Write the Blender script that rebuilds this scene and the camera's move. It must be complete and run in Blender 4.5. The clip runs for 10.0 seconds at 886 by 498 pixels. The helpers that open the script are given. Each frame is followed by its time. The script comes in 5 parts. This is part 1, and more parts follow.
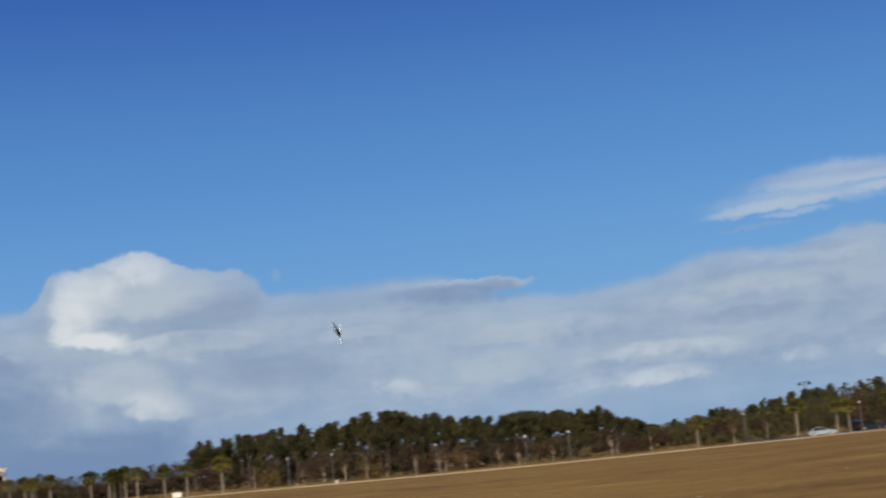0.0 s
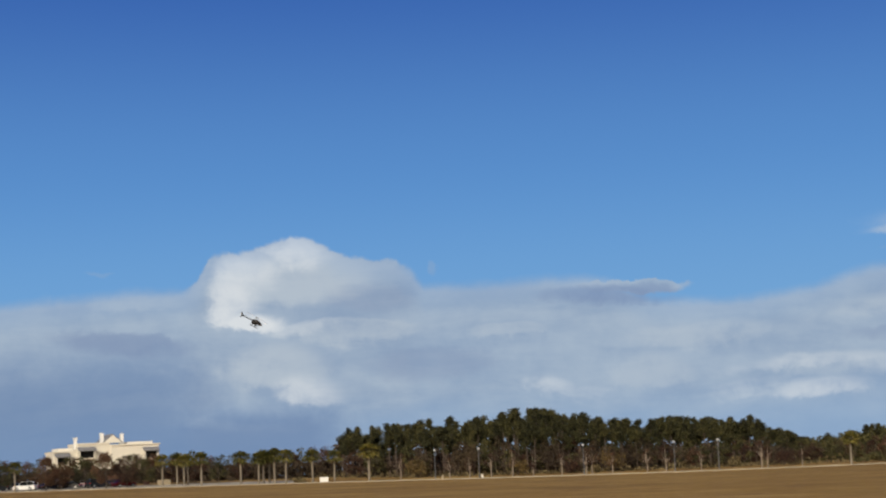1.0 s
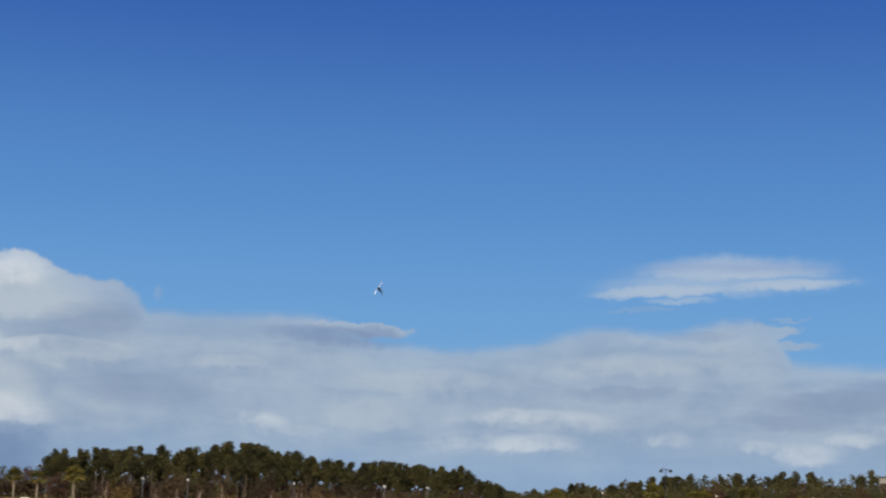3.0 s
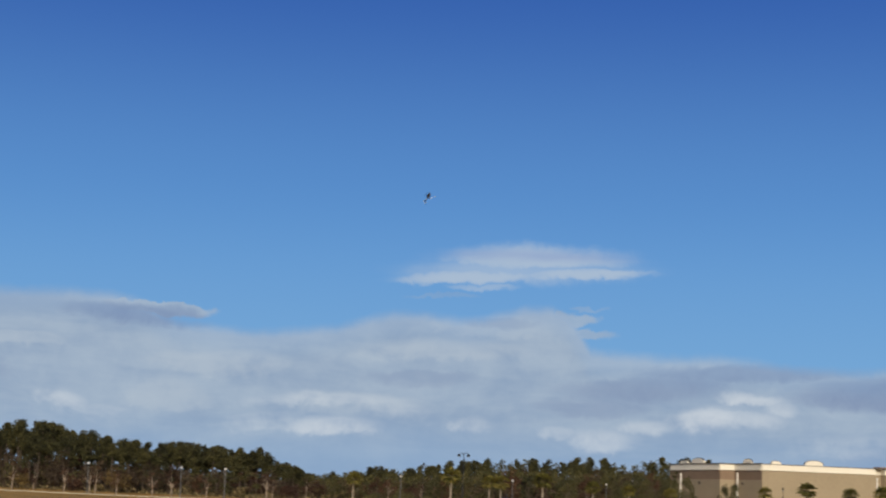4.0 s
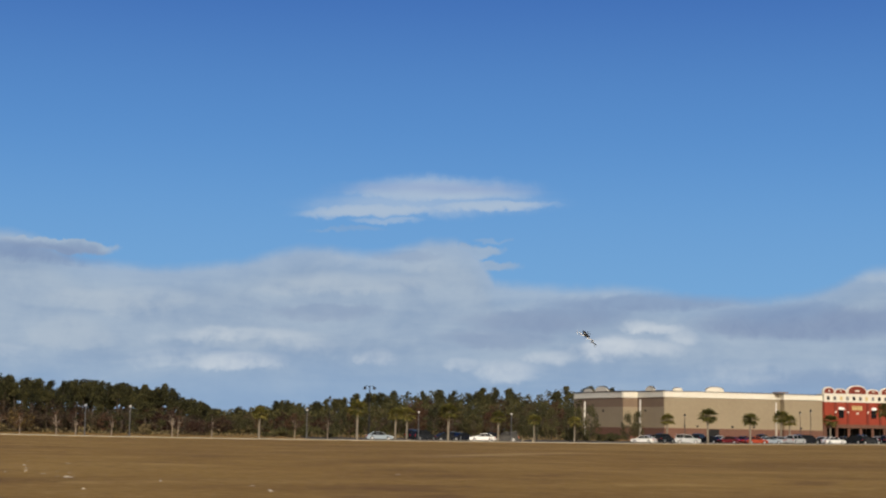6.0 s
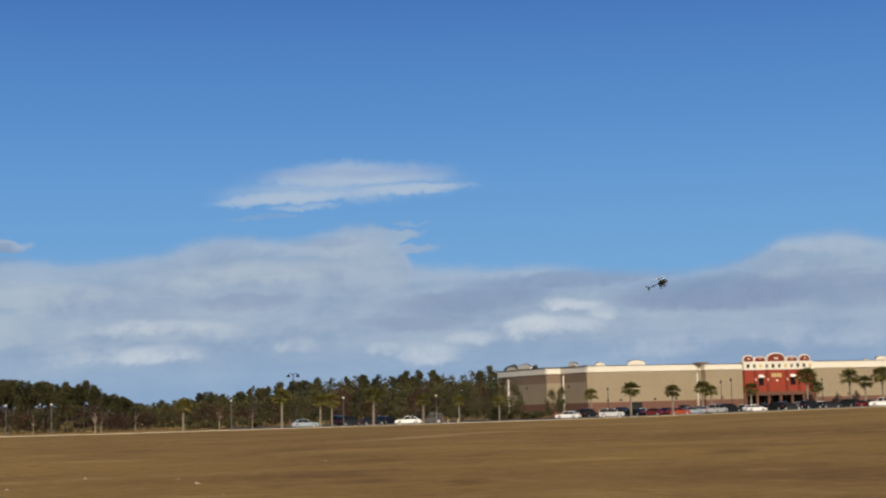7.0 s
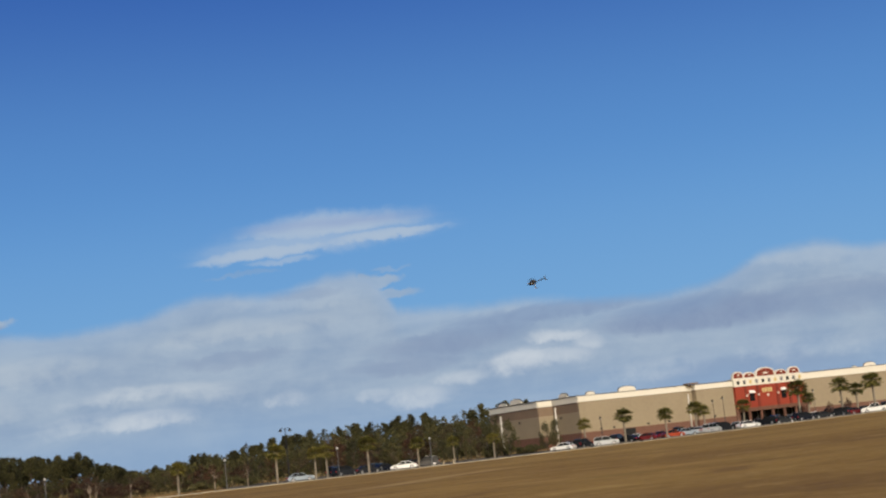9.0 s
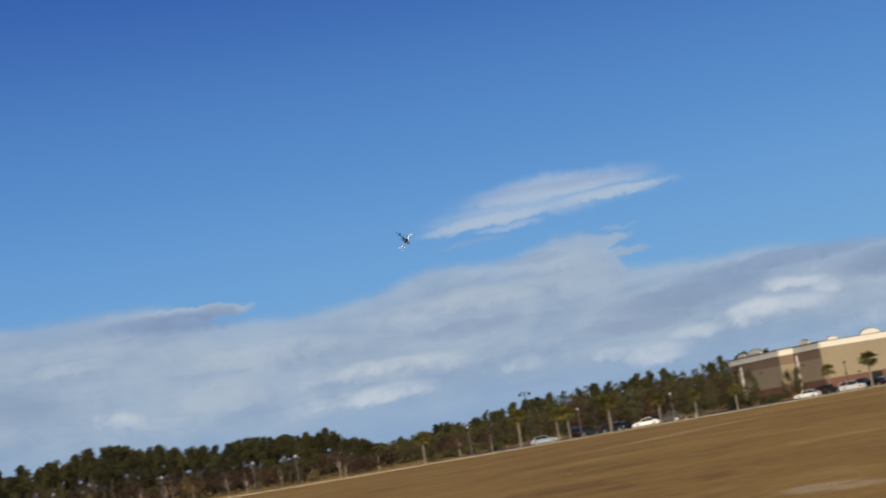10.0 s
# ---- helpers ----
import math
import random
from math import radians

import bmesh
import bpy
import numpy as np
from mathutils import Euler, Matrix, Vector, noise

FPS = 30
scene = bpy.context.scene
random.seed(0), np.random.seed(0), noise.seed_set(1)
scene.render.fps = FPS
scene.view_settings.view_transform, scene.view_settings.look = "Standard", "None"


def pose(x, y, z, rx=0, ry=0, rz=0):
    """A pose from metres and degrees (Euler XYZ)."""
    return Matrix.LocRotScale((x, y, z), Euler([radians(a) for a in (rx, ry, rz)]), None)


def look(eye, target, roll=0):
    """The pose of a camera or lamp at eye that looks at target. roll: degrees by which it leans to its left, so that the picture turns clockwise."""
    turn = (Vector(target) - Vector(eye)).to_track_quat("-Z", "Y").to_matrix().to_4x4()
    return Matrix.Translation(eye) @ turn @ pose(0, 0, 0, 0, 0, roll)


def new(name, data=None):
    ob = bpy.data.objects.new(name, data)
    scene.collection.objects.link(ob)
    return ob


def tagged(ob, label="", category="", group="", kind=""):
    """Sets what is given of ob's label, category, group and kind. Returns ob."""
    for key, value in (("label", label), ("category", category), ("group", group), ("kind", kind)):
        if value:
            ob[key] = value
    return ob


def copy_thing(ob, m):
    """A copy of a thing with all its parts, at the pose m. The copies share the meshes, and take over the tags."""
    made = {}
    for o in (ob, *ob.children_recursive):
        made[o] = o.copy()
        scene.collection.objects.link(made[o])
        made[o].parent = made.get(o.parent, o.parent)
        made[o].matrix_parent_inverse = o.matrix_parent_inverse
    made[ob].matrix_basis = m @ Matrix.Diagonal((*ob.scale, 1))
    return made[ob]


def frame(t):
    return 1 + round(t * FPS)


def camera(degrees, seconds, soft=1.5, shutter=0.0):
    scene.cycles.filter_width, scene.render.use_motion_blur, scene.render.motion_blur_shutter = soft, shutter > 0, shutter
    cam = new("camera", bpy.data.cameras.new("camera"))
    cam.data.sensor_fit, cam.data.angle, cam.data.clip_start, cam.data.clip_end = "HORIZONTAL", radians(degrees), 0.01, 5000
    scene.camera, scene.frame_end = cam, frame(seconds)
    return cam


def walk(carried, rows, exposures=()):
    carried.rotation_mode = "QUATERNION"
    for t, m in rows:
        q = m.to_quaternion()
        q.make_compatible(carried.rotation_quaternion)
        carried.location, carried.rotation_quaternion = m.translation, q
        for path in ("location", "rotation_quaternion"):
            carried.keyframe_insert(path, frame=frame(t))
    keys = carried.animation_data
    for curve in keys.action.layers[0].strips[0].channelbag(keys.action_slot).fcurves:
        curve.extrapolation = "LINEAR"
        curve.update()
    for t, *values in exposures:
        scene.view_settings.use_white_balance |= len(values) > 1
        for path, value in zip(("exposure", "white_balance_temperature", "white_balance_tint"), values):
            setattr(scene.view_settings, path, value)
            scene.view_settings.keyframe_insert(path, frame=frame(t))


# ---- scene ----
EYE = 1.7
cam = camera(30.4, 10.0, soft=2.2, shutter=0.25)
PATH = [
    (0.0, pose(0, 0, EYE, 97.424, 5.868, 1.535)),
    (0.3, pose(0, 0, EYE, 97.229, 5.080, 4.877)),
    (0.5, pose(0, 0, EYE, 97.321, 4.664, 5.690)),
    (0.8, pose(0, 0, EYE, 97.107, 3.655, 6.123)),
    (1.0, pose(0, 0, EYE, 97.665, 2.473, 6.627)),
    (1.2, pose(0, 0, EYE, 97.689, 0.260, 6.966)),
    (1.5, pose(0, 0, EYE, 97.304, -1.731, 6.574)),
    (1.7, pose(0, 0, EYE, 96.977, -2.363, 5.601)),
    (2.0, pose(0, 0, EYE, 97.629, -1.786, 3.549)),
    (2.2, pose(0, 0, EYE, 97.743, -0.783, 2.223)),
    (2.5, pose(0, 0, EYE, 98.152, -1.054, -0.015)),
    (2.7, pose(0, 0, EYE, 98.426, -1.454, -1.508)),
    (3.0, pose(0, 0, EYE, 98.925, -1.501, -3.452)),
    (3.2, pose(0, 0, EYE, 98.856, -1.293, -4.918)),
    (4.3, pose(0, 0, EYE, 98.323, -2.399, -11.909)),
    (4.5, pose(0, 0, EYE, 98.062, -2.352, -12.564)),
    (4.8, pose(0, 0, EYE, 97.639, -1.900, -13.167)),
    (5.0, pose(0, 0, EYE, 97.220, -1.751, -13.510)),
    (5.2, pose(0, 0, EYE, 96.704, -1.525, -13.545)),
    (6.3, pose(0, 0, EYE, 96.174, -0.168, -14.014)),
    (6.5, pose(0, 0, EYE, 96.553, 1.988, -14.332)),
    (6.8, pose(0, 0, EYE, 96.254, 1.845, -15.775)),
    (7.0, pose(0, 0, EYE, 95.669, 1.562, -16.334)),
    (7.2, pose(0, 0, EYE, 95.546, 2.099, -16.784)),
    (7.5, pose(0, 0, EYE, 95.836, 2.670, -16.944)),
    (7.8, pose(0, 0, EYE, 96.446, 2.994, -17.544)),
    (8.0, pose(0, 0, EYE, 97.097, 2.970, -17.503)),
    (8.2, pose(0, 0, EYE, 96.975, 3.667, -17.612)),
    (8.5, pose(0, 0, EYE, 96.992, 4.435, -17.341)),
    (8.8, pose(0, 0, EYE, 97.015, 5.157, -17.128)),
    (9.0, pose(0, 0, EYE, 97.108, 6.299, -16.518)),
    (9.2, pose(0, 0, EYE, 97.275, 7.219, -15.934)),
    (9.5, pose(0, 0, EYE, 97.307, 8.460, -13.627)),
    (9.7, pose(0, 0, EYE, 97.289, 9.221, -11.264)),
    (10.0, pose(0, 0, EYE, 96.956, 9.542, -8.011)),
]
walk(cam, PATH)

# ---- light ----
SUN_AZ, SUN_EL = 191.0, 27.0
world = bpy.data.worlds.new("world")
scene.world = world
world.use_nodes = True
wt = world.node_tree
sky = wt.nodes.new("ShaderNodeTexSky")
sky.sky_type, sky.sun_disc = "NISHITA", False
sky.sun_elevation, sky.sun_rotation = radians(SUN_EL), radians(SUN_AZ)
sky.air_density, sky.dust_density, sky.ozone_density = 1.0, 4.0, 1.0
wt.links.new(sky.outputs[0], wt.nodes["Background"].inputs[0])
wt.nodes["Background"].inputs[1].default_value = 0.10
sun = new("sun", bpy.data.lights.new("sun", "SUN"))
sun.data.energy, sun.data.angle, sun.data.color = 2.6, radians(0.5), (1.0, 0.90, 0.73)
sa, se = radians(SUN_AZ), radians(SUN_EL)
sun.matrix_world = look((200 * math.sin(sa) * math.cos(se), 200 * math.cos(sa) * math.cos(se), 200 * math.sin(se)), (0, 0, 0))
scene.view_settings.exposure = -0.07


# ---- node helpers ----
class V:
    """A value in a node tree, with arithmetic."""
    tree = None

    def __init__(self, s):
        self.s = s

    @staticmethod
    def m(op, *a):
        n = V.tree.nodes.new("ShaderNodeMath")
        n.operation = op
        for k, x in enumerate(a):
            if isinstance(x, V):
                V.tree.links.new(x.s, n.inputs[k])
            else:
                n.inputs[k].default_value = float(x)
        return V(n.outputs[0])

    def __add__(self, o): return V.m("ADD", self, o)
    def __radd__(self, o): return V.m("ADD", o, self)
    def __sub__(self, o): return V.m("SUBTRACT", self, o)
    def __rsub__(self, o): return V.m("SUBTRACT", o, self)
    def __mul__(self, o): return V.m("MULTIPLY", self, o)
    def __rmul__(self, o): return V.m("MULTIPLY", o, self)
    def __truediv__(self, o): return V.m("DIVIDE", self, o)


def step(x, lo, hi):
    """Smooth rise from 0 at lo to 1 at hi."""
    n = V.tree.nodes.new("ShaderNodeMapRange")
    n.interpolation_type = "SMOOTHSTEP"
    n.inputs[1].default_value, n.inputs[2].default_value = lo, hi
    V.tree.links.new(x.s, n.inputs[0])
    return V(n.outputs[0])


def xyz(x, y, z=0.0):
    n = V.tree.nodes.new("ShaderNodeCombineXYZ")
    for k, a in enumerate((x, y, z)):
        if isinstance(a, V):
            V.tree.links.new(a.s, n.inputs[k])
        else:
            n.inputs[k].default_value = a
    return V(n.outputs[0])


def fbm(vec, scale, detail=6, rough=0.55, warp=0.0):
    n = V.tree.nodes.new("ShaderNodeTexNoise")
    n.inputs["Scale"].default_value, n.inputs["Detail"].default_value = scale, detail
    n.inputs["Roughness"].default_value, n.inputs["Distortion"].default_value = rough, warp
    if vec is not None:
        V.tree.links.new(vec.s, n.inputs["Vector"])
    return V(n.outputs[0])


def mixc(f, a, b):
    n = V.tree.nodes.new("ShaderNodeMix")
    n.data_type = "RGBA"
    for sock, x in ((n.inputs[0], f), (n.inputs[6], a), (n.inputs[7], b)):
        if isinstance(x, V):
            V.tree.links.new(x.s, sock)
        elif isinstance(x, (int, float)):
            sock.default_value = x
        else:
            sock.default_value = (*x, 1)
    return V(n.outputs[2])


def lin(r, g, b):
    """A colour given in screen values 0 to 255, as linear light."""
    return tuple((c / 12.92 if c <= 0.04045 else ((c + 0.055) / 1.055) ** 2.4) for c in (r / 255, g / 255, b / 255))


def material(name, colours, scale=3.0, rough=0.8, metal=0.0, bump=0.15, island=0.0, stretch=(1, 1, 1), fine=8.0, obj=0.0, spec=0.3):
    """A surface that wanders between colours at two scales, with fine relief."""
    mat = bpy.data.materials.new(name)
    mat.use_nodes = True
    t = V.tree = mat.node_tree
    bsdf = t.nodes["Principled BSDF"]
    tc = t.nodes.new("ShaderNodeTexCoord")
    mp = t.nodes.new("ShaderNodeMapping")
    mp.inputs["Scale"].default_value = stretch
    t.links.new(tc.outputs["Object"], mp.inputs["Vector"])
    vec = V(mp.outputs[0])
    a = fbm(vec, scale, 4)
    b = fbm(vec, scale * fine, 3, 0.6)
    f = a * 0.62 + b * 0.38
    if island:
        geo = t.nodes.new("ShaderNodeNewGeometry")
        f = f + (V(geo.outputs["Random Per Island"]) - 0.5) * island
    if obj:
        oi = t.nodes.new("ShaderNodeObjectInfo")
        f = f + (V(oi.outputs["Random"]) - 0.5) * obj
    ramp = t.nodes.new("ShaderNodeValToRGB")
    el = ramp.color_ramp.elements
    for k, c in enumerate(colours):
        p = 0.28 + 0.44 * k / max(1, len(colours) - 1)
        e = el[k] if k < 2 else el.new(p)
        e.position, e.color = p, (*c, 1)
    t.links.new(f.s, ramp.inputs[0])
    t.links.new(ramp.outputs[0], bsdf.inputs["Base Color"])
    bsdf.inputs["Roughness"].default_value, bsdf.inputs["Metallic"].default_value = rough, metal
    bsdf.inputs["Specular IOR Level"].default_value = spec
    if bump:
        bn = t.nodes.new("ShaderNodeBump")
        bn.inputs["Strength"].default_value, bn.inputs["Distance"].default_value = bump, 0.05
        t.links.new(b.s, bn.inputs["Height"])
        t.links.new(bn.outputs[0], bsdf.inputs["Normal"])
    return mat


# ---- building helpers ----
def part(name, bm, mat, parent=None, label=""):
    me = bpy.data.meshes.new(name)
    bm.to_mesh(me)
    bm.free()
    me.materials.append(mat)
    ob = new(name, me)
    if parent:
        ob.parent = parent
    return tagged(ob, label)


def mesh_part(name, verts, faces, mat, parent=None, label="", smooth=False):
    me = bpy.data.meshes.new(name)
    me.from_pydata([tuple(v) for v in verts], [], [tuple(f) for f in faces])
    me.materials.append(mat)
    if smooth:
        me.shade_smooth()
    ob = new(name, me)
    if parent:
        ob.parent = parent
    return tagged(ob, label)


def thing(name, m, label, category, group=""):
    ob = new(name)
    ob.empty_display_size = 0.5
    ob.matrix_world = m
    return tagged(ob, label, category, group)


def box(bm, x0, y0, z0, x1, y1, z1, bevel=0.0):
    r = bmesh.ops.create_cube(bm, size=1, matrix=Matrix.Translation(((x0 + x1) / 2, (y0 + y1) / 2, (z0 + z1) / 2)) @ Matrix.Diagonal((abs(x1 - x0), abs(y1 - y0), abs(z1 - z0), 1)))
    if bevel:
        es = list({e for v in r["verts"] for e in v.link_edges})
        bmesh.ops.bevel(bm, geom=es, offset=bevel, segments=2, affect="EDGES")


def boxed(name, dims, mat, parent, label="", bevel=0.0):
    bm = bmesh.new()
    box(bm, *dims, bevel)
    return part(name, bm, mat, parent, label)


def tube(bm, pts, radii, sides=8):
    """A tapering tube along points."""
    rings = []
    for k, p in enumerate(pts):
        a, b = Vector(pts[max(0, k - 1)]), Vector(pts[min(len(pts) - 1, k + 1)])
        q = (b - a).to_track_quat("Z", "Y")
        rings.append([bm.verts.new(Vector(p) + q @ Vector((radii[k] * math.cos(6.2832 * s / sides), radii[k] * math.sin(6.2832 * s / sides), 0))) for s in range(sides)])
    for r0, r1 in zip(rings, rings[1:]):
        for s in range(sides):
            bm.faces.new((r0[s], r0[(s + 1) % sides], r1[(s + 1) % sides], r1[s])).smooth = True
    bm.faces.new(rings[0][::-1])
    bm.faces.new(rings[-1])


def tubed(name, pts, radii, mat, parent, label="", sides=8):
    bm = bmesh.new()
    tube(bm, pts, radii, sides)
    return part(name, bm, mat, parent, label)


def ball(bm, c, r, squash=(1, 1, 1), seg=10):
    bmesh.ops.create_uvsphere(bm, u_segments=seg, v_segments=max(5, seg * 2 // 3), radius=r, matrix=Matrix.Translation(c) @ Matrix.Diagonal((*squash, 1)))
    for f in bm.faces:
        f.smooth = True


# ---- the lie of the land ----
def ease(x):
    x = np.clip(x, 0, 1)
    return x * x * (3 - 2 * x)


EDGE_X = [-400, -124, -79, -43, 0, 47, 101, 172, 400]
EDGE_Y = [345, 306, 291, 273, 262, 265, 277, 287, 320]
RISE_AZ = [-180, -60, -30, -22, -12, -5, 2, 14, 22, 27, 32, 60, 180]
RISE_Z = [0, 0.9, 1.0, 0.70, 0.20, -0.25, -0.55, -0.56, -0.48, -0.28, 0.25, 0.8, 0]


def edge_y(x):
    return sum(np.interp(np.asarray(x) + d, EDGE_X, EDGE_Y) for d in (-24, -12, 0, 12, 24)) / 5


def land(x, y):
    """Height of the ground."""
    x, y = np.asarray(x, float), np.asarray(y, float)
    r, az = np.hypot(x, y), np.degrees(np.arctan2(x, y))
    z = sum(np.interp(az + d, RISE_AZ, RISE_Z) for d in (-3, 0, 3)) / 3 * ease((r - 20) / 240)
    back = y - edge_y(x)
    z = z + (0.012 + 0.020 * ease((-x - 35) / 30)) * np.clip(back, 0, 25)
    z = z + 0.05 * np.sin(x * 0.11 + 1.3) * np.sin(y * 0.083) * ease((r - 8) / 30) * (1 - ease((r - 150) / 80))
    return z


def spot(az, dist):
    """A place on the ground by compass bearing from the viewer and distance."""
    x, y = dist * math.sin(radians(az)), dist * math.cos(radians(az))
    return x, y, float(land(x, y))


def kerb_dist(az):
    """Distance to the field's far edge along a bearing."""
    d = 270.0
    for k in range(12):
        d = float(edge_y(d * math.sin(radians(az)))) / math.cos(radians(az))
    return d


def at(az, back, turn=0.0, scale=1.0):
    """Pose on the ground, so many metres behind the field's edge; turn 0 faces the viewer."""
    x, y, z = spot(az, kerb_dist(az) + back)
    return pose(x, y, z, 0, 0, turn - az) @ Matrix.Scale(scale, 4)


# ---- materials ----
M_BARK = material("pine_bark", [(0.04, 0.03, 0.025), (0.085, 0.064, 0.052), (0.14, 0.108, 0.086)], 2, stretch=(4, 4, 0.6))
M_PALE_BARK = material("pale_bark", [(0.22, 0.18, 0.14), (0.36, 0.30, 0.24)], 3, stretch=(4, 4, 1))
M_NEEDLE = material("pine_needles", [(0.017, 0.019, 0.0075), (0.038, 0.039, 0.0125), (0.074, 0.066, 0.021)], 0.5, 0.75, island=0.5, obj=0.35, bump=0)
M_LEAF_GREEN = material("green_leaves", [(0.0228, 0.0258, 0.0091), (0.047, 0.047, 0.0152), (0.0873, 0.0759, 0.0258)], 0.6, 0.7, island=0.5, obj=0.3, bump=0)
M_LEAF_RUST = material("rust_leaves", [(0.030, 0.0155, 0.0106), (0.062, 0.030, 0.0185), (0.098, 0.051, 0.026)], 0.6, 0.8, island=0.5, obj=0.4, bump=0)
M_LEAF_GOLD = material("golden_leaves", [(0.064, 0.044, 0.016), (0.12, 0.08, 0.0256), (0.176, 0.12, 0.04)], 0.6, 0.8, island=0.5, obj=0.3, bump=0)
M_LEAF_BROWN = material("brown_leaves", [(0.0263, 0.018, 0.012), (0.0525, 0.036, 0.021), (0.0825, 0.0585, 0.03)], 0.6, 0.8, island=0.5, obj=0.4, bump=0)
M_PALM = material("palm_fronds", [(0.044, 0.048, 0.0128), (0.118, 0.115, 0.028), (0.22, 0.185, 0.048)], 1.2, 0.6, island=0.5, obj=0.3, bump=0)
M_PALM_TRUNK = material("palm_trunk", [(0.12, 0.102, 0.078), (0.21, 0.182, 0.143), (0.31, 0.27, 0.215)], 3, stretch=(1, 1, 6))
M_STRAW = material("dry_undergrowth", [(0.068, 0.051, 0.0255), (0.136, 0.1062, 0.051), (0.2125, 0.17, 0.085)], 0.4, 0.9, island=0.6, bump=0)
M_ASPHALT = material("worn_asphalt", [(0.075, 0.07, 0.062), (0.12, 0.11, 0.095)], 0.4, 0.95, spec=0.1)
M_CONCRETE = material("pale_concrete", [(0.30, 0.265, 0.205), (0.43, 0.385, 0.305)], 0.5, 0.85)
M_STUCCO = material("tan_stucco", [(0.262, 0.216, 0.150), (0.292, 0.242, 0.169), (0.322, 0.268, 0.187)], 0.15, 0.9, bump=0.1)
M_BROWN = material("brown_stucco", [(0.19, 0.135, 0.095), (0.235, 0.168, 0.12)], 0.2, 0.9, bump=0.1)
M_CREAM = material("cream_stucco", [(0.66, 0.63, 0.55), (0.72, 0.69, 0.61)], 0.2, 0.85, bump=0.1)
M_BRICK = material("red_brown_masonry", [(0.1275, 0.0638, 0.0467), (0.1785, 0.0935, 0.068)], 1.5, 0.9)
M_RED = material("red_stucco", [(0.2448, 0.0374, 0.0204), (0.2924, 0.051, 0.0272)], 0.3, 0.8, bump=0.1)
M_GOLD = material("pale_gold_sign", [(0.52, 0.40, 0.17), (0.62, 0.50, 0.25)], 2, 0.5, bump=0.05)
M_DARKRED = material("dark_red_panel", [(0.15, 0.0263, 0.0165), (0.195, 0.0375, 0.0225)], 0.3, 0.8)
M_COPING = material("dark_metal_coping", [(0.06, 0.05, 0.042), (0.09, 0.075, 0.06)], 2, 0.7)
M_DARK = material("dark_metal", [(0.015, 0.016, 0.017), (0.03, 0.03, 0.032)], 4, 0.5, 0.4)
M_GREY = material("galvanised_metal", [(0.09, 0.092, 0.094), (0.14, 0.142, 0.144)], 4, 0.55, 0.2)
M_PALEPOLE = material("pale_painted_metal", [(0.55, 0.52, 0.46), (0.64, 0.61, 0.55)], 3, 0.6)
M_GLOBE = material("white_globe_glass", [(0.55, 0.55, 0.53), (0.62, 0.62, 0.60)], 3, 0.3, bump=0)
M_GLASS = material("tinted_glass", [(0.008, 0.009, 0.010), (0.015, 0.016, 0.018)], 2, 0.05, bump=0, spec=0.12)
M_TYRE = material("tyre_rubber", [(0.015, 0.015, 0.015), (0.028, 0.028, 0.028)], 6, 0.9)
M_RIM = material("wheel_alloy", [(0.45, 0.46, 0.48), (0.58, 0.58, 0.6)], 6, 0.35, 0.8, bump=0)
M_LAMP_RED = material("tail_lamp_red", [(0.30, 0.01, 0.01), (0.36, 0.015, 0.012)], 6, 0.25, bump=0)
M_LAMP_CLEAR = material("headlamp_clear", [(0.65, 0.66, 0.68), (0.75, 0.75, 0.76)], 6, 0.15, bump=0)
M_SLATE = material("grey_roof", [(0.16, 0.16, 0.17), (0.23, 0.23, 0.24)], 1, 0.8)
M_WHITE = material("white_paint", [(0.72, 0.72, 0.70), (0.80, 0.80, 0.78)], 2, 0.5, bump=0.05)
M_CARBON = material("black_canopy", [(0.012, 0.012, 0.013), (0.028, 0.026, 0.026)], 12, 0.3, bump=0)
M_NOSE_GLINT = material("amber_nose_glint", [(0.10, 0.055, 0.02), (0.14, 0.08, 0.028)], 12, 0.35, bump=0)
M_BLADE = material("white_rotor_blade", [(0.70, 0.70, 0.70), (0.80, 0.80, 0.80)], 10, 0.35, bump=0)


